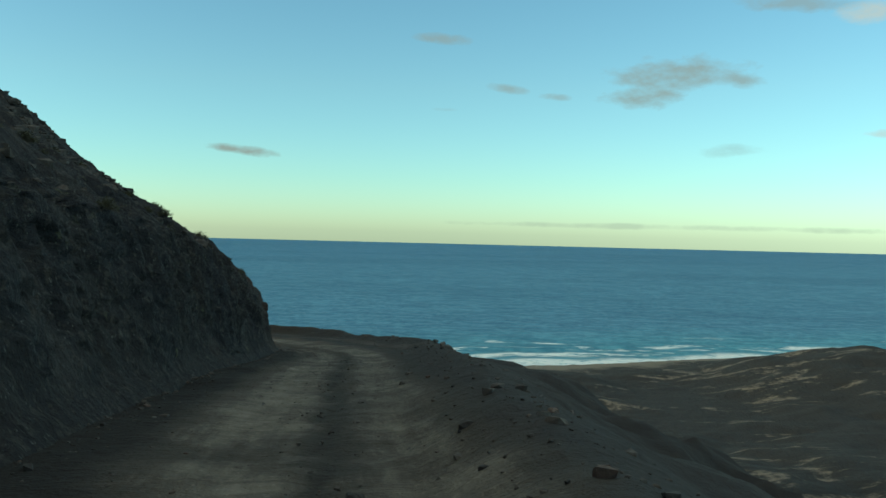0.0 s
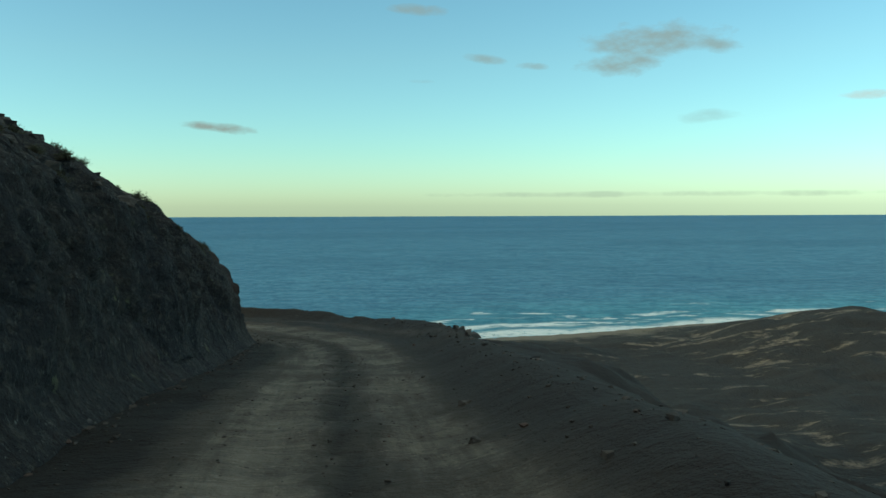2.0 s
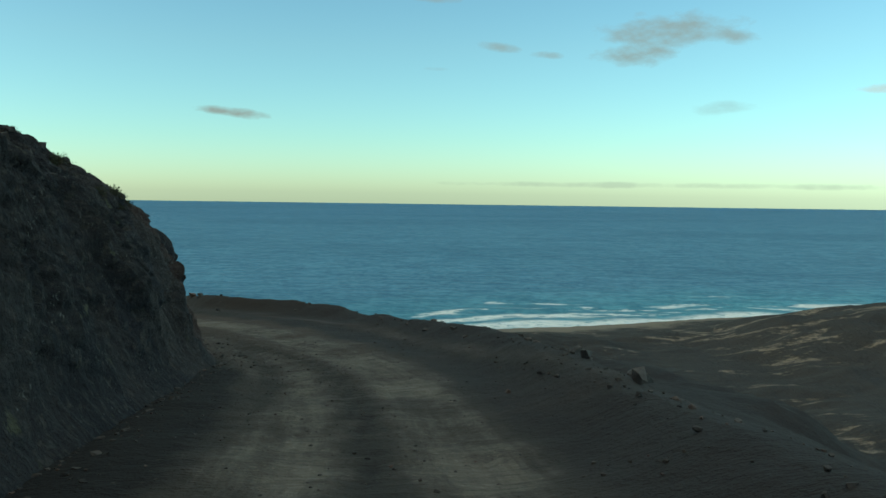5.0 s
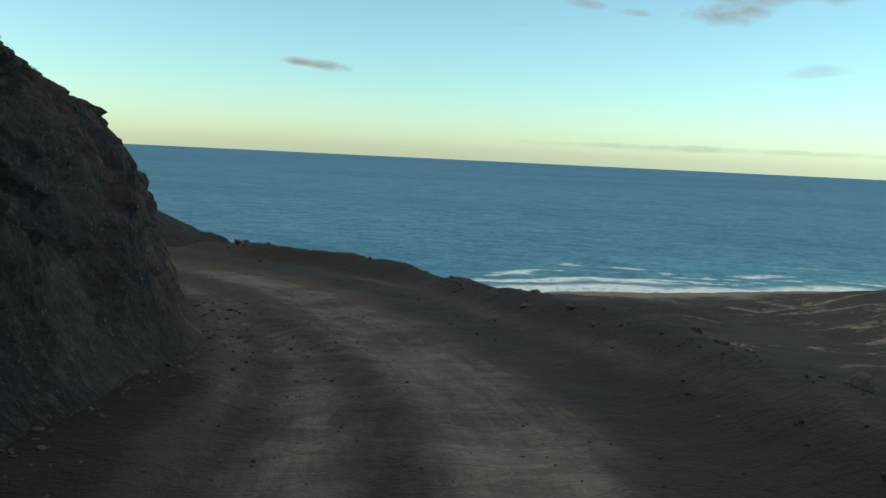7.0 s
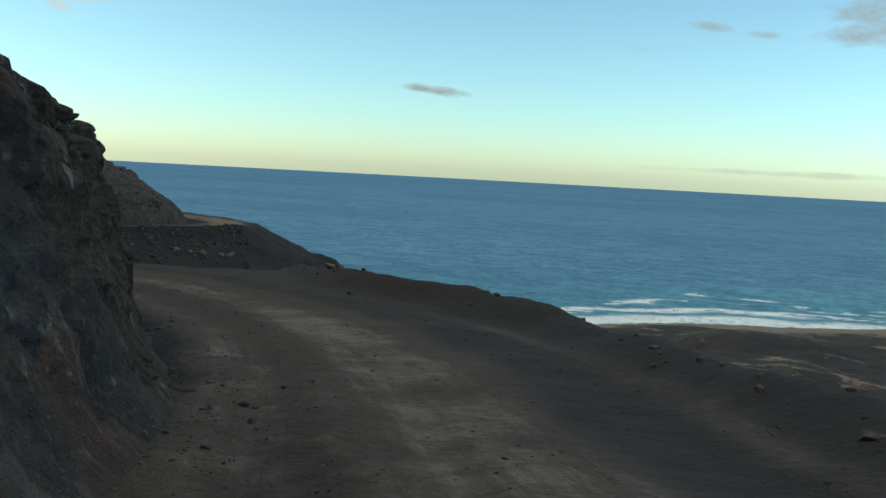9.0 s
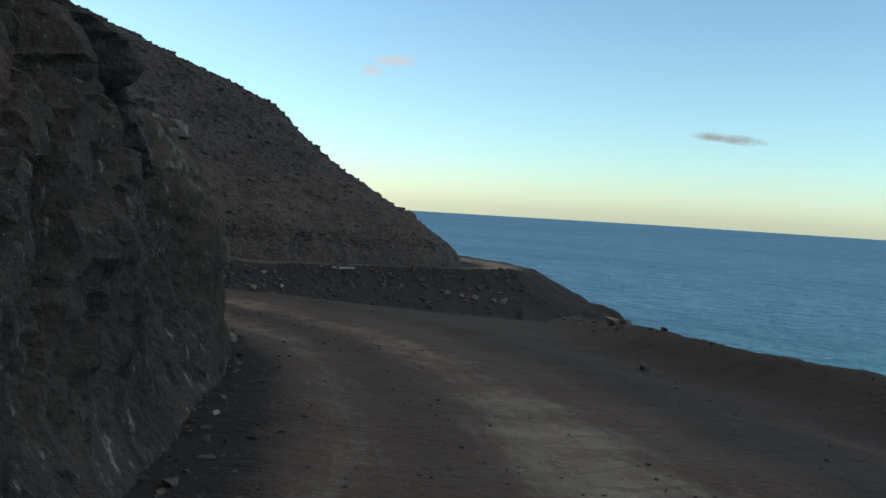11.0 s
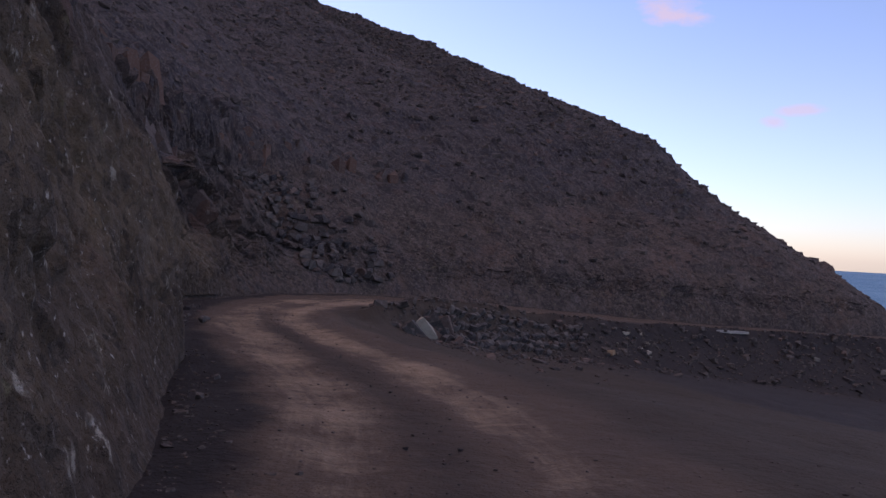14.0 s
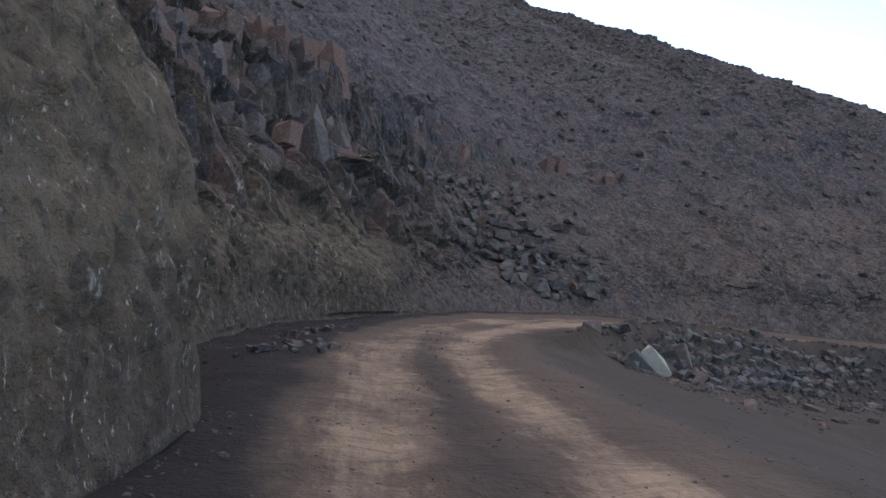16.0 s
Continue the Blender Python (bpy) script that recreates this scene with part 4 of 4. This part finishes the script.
for x, y, sz in [(-16.9, 51.7, 0.07), (-20.6, 54.0, 0.06), (-25.6, 56.0, 0.09), (-27.3, 56.7, 0.08), (-9.6, 42.3, 0.1), (-7.8, 38.0, 0.13), (-5.2, 17.4, 0.12), (-4.9, 13.2, 0.12)]:
    boulder(x, y, sz, "dark stone fallen at the foot of the rock cut")
for n in range(60):
    x, y = -39.5 - RNG.uniform(-3.2, 4.5), 0
    y = 58.9 - 0.33 * (x + 39.5) + RNG.normal() * 0.45
    boulder(x, y, RNG.uniform(0.05, 0.17), "fallen stone in a scatter at the foot of the cut", group="stones fallen from the cut")
for n in range(14):
    boulder(-50.2 + RNG.normal() * 0.6, 88.0 + RNG.normal() * 0.8, RNG.uniform(0.1, 0.24), "pale stone in a small heap below the far road", mat=PALE_STONE if n % 2 == 0 else None,
            mesh=None, group="pale stones below the far road")

boulder(-49.6, 85.1, 0.3, "rounded ochre stone lying below the far road", mesh=ROCKS[4], mat=OCHRE_STONE)
for x, y, sz in [(-45.6, 104.6, 0.4), (-45.0, 105.9, 0.3), (-44.4, 107.2, 0.42), (-43.5, 109.2, 0.36), (-43.1, 110.3, 0.45), (-47.6, 100.4, 0.25)]:
    boulder(x, y, sz, "flat grey stone on the bank below the far road", mat=GREY_STONE, group="grey stones below the far road")

# boulders of the rockfall in the gully head
hill_grid = P.reshape(rows, cols, 3)
c0 = np.argmin(np.abs(foot_s - along_foot(-63.9, 76.0)))
for n in range(230):
    r = int(np.clip(c0 + RNG.normal() * 13 * (0.5 + RNG.uniform()), 0, rows - 1))
    target = RNG.uniform(0.6, 7.8)
    c = int(np.argmin(np.abs(hgt[r] - target)))
    p = hill_grid[r, c]
    boulder(p[0], p[1], RNG.uniform(0.18, 0.55) * (1.25 - target * 0.05), "angular basalt boulder of a rockfall in the gully", z=p[2] + 0.05, group="rockfall in the gully")

# jointed columns standing out of the cliff above the gully
JOINTED = stone_material("jointed_basalt", (0.036, 0.032, 0.036), (0.088, 0.072, 0.066))
RUSTY = stone_material("rusty_basalt", (0.075, 0.047, 0.038), (0.120, 0.070, 0.053))
COLUMNS = []
for k in range(10):
    v, f = rock_shape(RNG, 3, (RNG.uniform(0.7, 1.0), RNG.uniform(0.6, 0.9), RNG.uniform(1.4, 2.3)), 0.3)
    COLUMNS.append(mesh_of("basalt_block", v, f, [RUSTY if k % 3 == 2 else JOINTED]))
first_s, last_s = along_foot(-42.5, 58.4), along_foot(-60.5, 70.4)
for n in range(240):
    if n >= 170:                     # flush columns low in the cliff
        s_ = RNG.uniform(87, 113)
        target = RNG.uniform(4.5, 10.0)
        size_ = RNG.uniform(0.6, 1.0)
    elif n < 120:
        s_ = RNG.uniform(first_s, last_s)
        target = np.interp(s_, [first_s, last_s], [6.2, 11.6]) + RNG.uniform(-1.5, 2.2)
        size_ = RNG.uniform(0.55, 1.05)
    else:
        s_ = RNG.uniform(last_s + 3.5, last_s + 18)
        target = RNG.uniform(8.3, 10.2)
        size_ = RNG.uniform(0.5, 0.85)
    r = int(np.argmin(np.abs(foot_s - s_)))
    p = hill_grid[r, int(np.argmin(np.abs(hgt[r] - target)))]
    ob = new("basalt_block", COLUMNS[int(RNG.integers(10))])
    deep = (0.75 if n < 170 else 0.9) * size_
    ob.matrix_world = pose(p[0] + math.cos(ang[r]) * deep, p[1] + math.sin(ang[r]) * deep, p[2] - 0.15, RNG.uniform(-9, 9), RNG.uniform(-9, 9),
                           math.degrees(ang[r]) + RNG.uniform(-30, 30) * (1.0 if n < 170 else 0.6)) @ Matrix.Diagonal((size_, size_, size_ * RNG.uniform(0.8, 1.2), 1))
    tagged(ob, "tall angular basalt block jutting from the cliff", "boulder", "jointed blocks of the cliff")

# scree over the slopes: too many to count
def scatter(name, places, sizes, mat, label, level=1, seed=3, flat=0.65):
    rng = np.random.default_rng(seed)
    kinds = [rock_shape(rng, 4, (rng.uniform(0.8, 1.2), rng.uniform(0.6, 1), flat * rng.uniform(0.7, 1.2)), 0.42) for _ in range(12)]
    pick = rng.integers(0, 12, len(places))
    vs, fs, base = [], [], 0
    for k in range(12):
        q, s = places[pick == k], sizes[pick == k]
        if not len(q):
            continue
        v, f = kinds[k]
        a = rng.uniform(0, 2 * np.pi, len(q))
        ca, sa = np.cos(a)[:, None], np.sin(a)[:, None]
        x = (v[None, :, 0] * ca - v[None, :, 1] * sa) * s[:, None] + q[:, 0:1]
        y = (v[None, :, 0] * sa + v[None, :, 1] * ca) * s[:, None] + q[:, 1:2]
        z = v[None, :, 2] * s[:, None] + q[:, 2:3]
        vs.append(np.stack([x, y, z], 2).reshape(-1, 3))
        fs.append((f[None] + (np.arange(len(q)) * len(v))[:, None, None]).reshape(-1, 3) + base)
        base += len(q) * len(v)
    ob = new(name, mesh_of(name, np.vstack(vs), np.vstack(fs), [mat]))
    return tagged(ob, label, "stones", kind="stuff")


rng = np.random.default_rng(11)
weight = np.zeros((rows, cols))
nw = 1 + len(wall_v)
weight[:, nw + 1:] = (above[None, 1:] - above[None, :-1]) ** 2          # more where the mesh is coarser
weight *= np.gradient(foot_s)[:, None]
weight *= (hgt < 42) * (hgt > 0.5)
w = weight.ravel() / weight.sum()
idx = rng.choice(rows * cols, 46000, replace=False, p=w)
size = 0.08 * (1 + rng.pareto(2.0, len(idx))).clip(1, 4.6)
size = np.where(P[idx, 1] < 54, size.clip(0, 0.22), size * np.where(P[idx, 1] > 62, 1.2, 1.0))
scatter("scree", P[idx] - np.array((0, 0, 0.1)) * size[:, None], size, SCREE, "loose angular stones scattered over the dark hillside", 1, 5)

# gravel on the road and its verges
n = 9000
gi = rng.integers(20, len(road_xyz) - 60, n)
lat = rng.normal(size=n) * 2.6
tan = np.gradient(road_xyz[:, :2], axis=0)
tan /= np.linalg.norm(tan, axis=1)[:, None]
gx_, gy_ = road_xyz[gi, 0] - tan[gi, 1] * lat + rng.normal(size=n) * 0.2, road_xyz[gi, 1] + tan[gi, 0] * lat + rng.normal(size=n) * 0.2
gz_ = ground_height(gx_, gy_)[0]
scatter("gravel", np.column_stack([gx_, gy_, gz_]), 0.010 * (1 + rng.pareto(2.6, n)).clip(1, 2.6), SCREE, "loose gravel on the dirt road and its verges", 1, 9)

# crumbled stones along the foot of the cut
n = 1900
fi_ = rng.choice(np.where((foot_s > 20) & (foot_s < 128))[0], n)
o = np.abs(rng.normal(size=n)) * 0.42 + 0.02
bx, by = foot_xy[fi_, 0] - np.cos(ang[fi_]) * o, foot_xy[fi_, 1] - np.sin(ang[fi_]) * o
scatter("foot_rubble", np.column_stack([bx, by, ground_height(bx, by)[0]]), 0.016 * (1 + rng.pareto(2.1, n)).clip(1, 3.8), SCREE, "crumbled dark stones along the foot of the rock cut", 1, 19)

# rubble over the bank below the far road and in the hollow
n = 3200
mi = rng.integers(8, len(MOUND) - 2, n)
tm = np.gradient(MOUND, axis=0)
tm /= np.linalg.norm(tm, axis=1)[:, None]
o = np.abs(rng.normal(size=n)) * 2.2 - 0.3
bx, by = MOUND[mi, 0] + tm[mi, 1] * o + rng.normal(size=n) * 0.3, MOUND[mi, 1] - tm[mi, 0] * o + rng.normal(size=n) * 0.3
scatter("bank_rubble", np.column_stack([bx, by, ground_height(bx, by)[0]]), 0.05 * (1 + rng.pareto(1.9, n)).clip(1, 6), SCREE, "broken stones strewn over the bank below the far road", 1, 13)

# stones along the outer rim
n = 1500
ri = rng.integers(30, len(rim_xy) - 60, n)
tr = np.gradient(rim_xy, axis=0)
tr /= np.linalg.norm(tr, axis=1)[:, None]
o = rng.normal(size=n) * 0.7 - 0.5
bx, by = rim_xy[ri, 0] + tr[ri, 1] * o, rim_xy[ri, 1] - tr[ri, 0] * o
scatter("rim_rubble", np.column_stack([bx, by, ground_height(bx, by)[0]]), 0.02 * (1 + rng.pareto(1.8, n)).clip(1, 5), SCREE, "loose dark stones along the outer rim of the road", 1, 17)

# ---- rubble retaining wall under the far leg of the road ----
wall = tagged(new("rubble_wall"), "dry rubble wall of dark basalt blocks under the road", "stone wall")
WALL_STONES = []
for k in range(8):
    v, f = rock_shape(RNG, 9, (1.0, RNG.uniform(0.6, 0.9), RNG.uniform(0.7, 1.0)), 0.25)
    WALL_STONES.append(mesh_of("wall_stone", v * 0.75, f, [STONE]))
wall_len = 17.0


def on_bank(u, out_by):
    """A place on the bank below the road: u metres along the wall, out_by metres down its face; with the wall's heading."""
    i = int(np.argmin(np.abs(mound_s - (5.6 + u))))
    t = MOUND[i + 1] - MOUND[i]
    t = t / np.linalg.norm(t)
    q = MOUND[i] + np.array((t[1], -t[0])) * out_by
    return q[0], q[1], ground_at(q[0], q[1]), math.degrees(math.atan2(t[1], t[0]))


for course in range(4):
    u = 0.9 + RNG.uniform(0, 0.3)
    while u < wall_len:
        tall = np.interp(u, [0, 6, 9, 17], [0.46, 0.44, 0.32, 0.26]) * RNG.uniform(0.8, 1.2)       # upright slabs at first, squarer blocks further on
        wide = np.interp(u, [0, 6, 9, 17], [0.25, 0.27, 0.31, 0.27]) * RNG.uniform(0.75, 1.3)
        lowest = np.interp(u, [0, 1.5, 5, 11, 17], [2.0, 3.2, 3.8, 3.6, 1.4])
        if course < lowest:
            x, y, z, a = on_bank(u, 0.42 + 0.50 * course + RNG.normal() * 0.06)
            st = new("stone", WALL_STONES[int(RNG.integers(8))])
            st.parent = wall
            st.matrix_world = pose(x, y, z + 0.06 + RNG.uniform(0, 0.06), 0, 0, a) @ pose(0, 0, 0, RNG.normal() * 7 + 34, RNG.normal() * 9, RNG.normal() * 8) @ Matrix.Diagonal((wide * 1.15, 0.3, tall * 1.1, 1))
        u += wide * 1.55 + RNG.uniform(0.0, 0.10)
# smaller stones packed between the larger ones
u = RNG.uniform(0.8, wall_len, 420)
packed = np.array([on_bank(a_, RNG.uniform(0.4, np.interp(a_, [0, 1.5, 6, 13, 17], [1.7, 2.5, 3.3, 3.0, 1.7])))[:3] for a_ in u])
scatter("wall_chinking", packed + np.array((0, 0, 0.03)), RNG.uniform(0.05, 0.11, len(u)), SCREE, "small dark stones packed in the rubble wall", 1, 23, 0.8)
for x, y, up_, lean, roll_, w_, l_, mat, lab in [(-43.2, 69.5, 0.2, -28, 36, 0.42, 1.1, PALE_STONE, "pale leaning slab"), (-44.1, 70.3, 0.15, -35, 50, 0.40, 0.75, PINK_STONE, "reddish leaning slab"),
                                               (-42.7, 68.8, 0.12, -30, 40, 0.3, 1.0, STONE, ""), (-42.2, 68.2, 0.06, -32, 44, 0.24, 0.85, STONE, ""),
                                               (-44.8, 71.0, 0.18, -25, 28, 0.48, 1.2, STONE, ""), (-45.5, 71.8, 0.18, -22, 16, 0.54, 1.2, STONE, "")]:
    v, f = rock_shape(RNG, 6, (1.0, 0.3, 1.0), 0.18)
    slab = new("slab", mesh_of("slab", v * 0.8, f, [mat]))
    slab.parent = wall
    slab.matrix_world = pose(x, y, ground_at(x, y) + up_, lean, roll_, -120) @ Matrix.Diagonal((w_, 0.6, l_, 1))
    if lab:
        tagged(slab, lab)

# ---- concrete kerb at the edge of the far road ----
def kerb(x, y, turn, length, high, deep):
    bm = bmesh.new()
    bmesh.ops.create_cube(bm, size=1.0)
    bmesh.ops.scale(bm, vec=(length, deep, high), verts=bm.verts[:])
    bmesh.ops.subdivide_edges(bm, edges=[e for e in bm.edges if abs(e.verts[0].co.x - e.verts[1].co.x) > 0.5 * length], cuts=9)
    worn_by = np.random.default_rng(31)
    for v in bm.verts:
        v.co += Vector(worn_by.normal(size=3)) * 0.012
    bmesh.ops.bevel(bm, geom=[e for e in bm.edges if e.calc_face_angle(0) > 1.0], offset=0.02, segments=2, affect="EDGES")
    me = bpy.data.meshes.new("concrete_kerb")
    bm.to_mesh(me)
    bm.free()
    me.materials.append(CONCRETE)
    ob = new("concrete_kerb", me)
    ob.matrix_world = pose(x, y, ground_at(x, y) + high * 0.25, 0, 1.5, turn)
    return tagged(ob, "long pale concrete kerb lying at the road edge", "kerb")


CONCRETE = stone_material("weathered_concrete", (0.30, 0.29, 0.27), (0.34, 0.325, 0.30))
kerb(-50.0, 95.3, 73.0, 2.3, 0.16, 0.3)

# ---- dry shrubs on the first slope ----
def shrub_material(name, dark, light):
    m, nt, bsdf = material(name, 0.9)
    w = Net(nt)
    col = w.mix(w.noise(6.0, 4), dark, light)
    nt.links.new(col, bsdf.inputs["Base Color"])
    return m


TWIG = shrub_material("dry_twigs", (0.05, 0.042, 0.032), (0.11, 0.09, 0.062))
LEAF = shrub_material("dry_leaves", (0.045, 0.042, 0.026), (0.11, 0.105, 0.06))


def shrub_meshes(rng, twigs=150):
    """The twigs and the small leaves of one shrub, as two meshes."""
    vs, fs, lv, lf = [], [], [], []
    for _ in range(twigs):
        a, e = rng.uniform(0, 2 * np.pi), rng.uniform(0.15, 1.5)
        d = np.array((np.cos(a) * np.cos(e), np.sin(a) * np.cos(e), np.sin(e)))
        s = rng.uniform(0.0, 0.45) * d
        t = d * rng.uniform(0.6, 1.0) + rng.normal(size=3) * 0.12
        side = np.cross(d, rng.normal(size=3))
        side /= np.linalg.norm(side)
        other = np.cross(side, d)
        k = len(vs)
        r = 0.016
        vs += [s + side * r, s - side * r * 0.5 + other * r, s - side * r * 0.5 - other * r, t]
        fs += [(k, k + 1, k + 3), (k + 1, k + 2, k + 3), (k + 2, k, k + 3)]
        for _ in range(5):                       # small leaves towards the tip
            c = s + (t - s) * rng.uniform(0.45, 1.0) + rng.normal(size=3) * 0.03
            q1, q2 = rng.normal(size=3) * 0.055, rng.normal(size=3) * 0.055
            k = len(lv)
            lv += [c, c + q1, c + q2]
            lf += [(k, k + 1, k + 2)]
    return mesh_of("twigs", np.array(vs), np.array(fs), [TWIG]), mesh_of("leaves", np.array(lv), np.array(lf), [LEAF])


SHRUBS = [shrub_meshes(np.random.default_rng(50 + n)) for n in range(4)]
rng = np.random.default_rng(77)
first = np.where(foot_xy[:, 1] < 37)[0]
for n in range(80):
    r = int(rng.choice(first[40:]))
    c = int(rng.integers(60, 110))
    p = hill_grid[r, c]
    ob = new("dry_shrub")
    for part_name, me in zip(("twigs", "leaves"), SHRUBS[n % 4]):
        new(part_name, me).parent = ob
    k = rng.uniform(0.12, 0.32)
    ob.matrix_world = pose(p[0], p[1], p[2] - 0.05, 0, 0, rng.uniform(0, 360)) @ Matrix.Diagonal((k, k, k * 0.8, 1))
    tagged(ob, "low dry shrub with thin grey-brown twigs on the slope", "shrub", "dry shrubs on the slope")
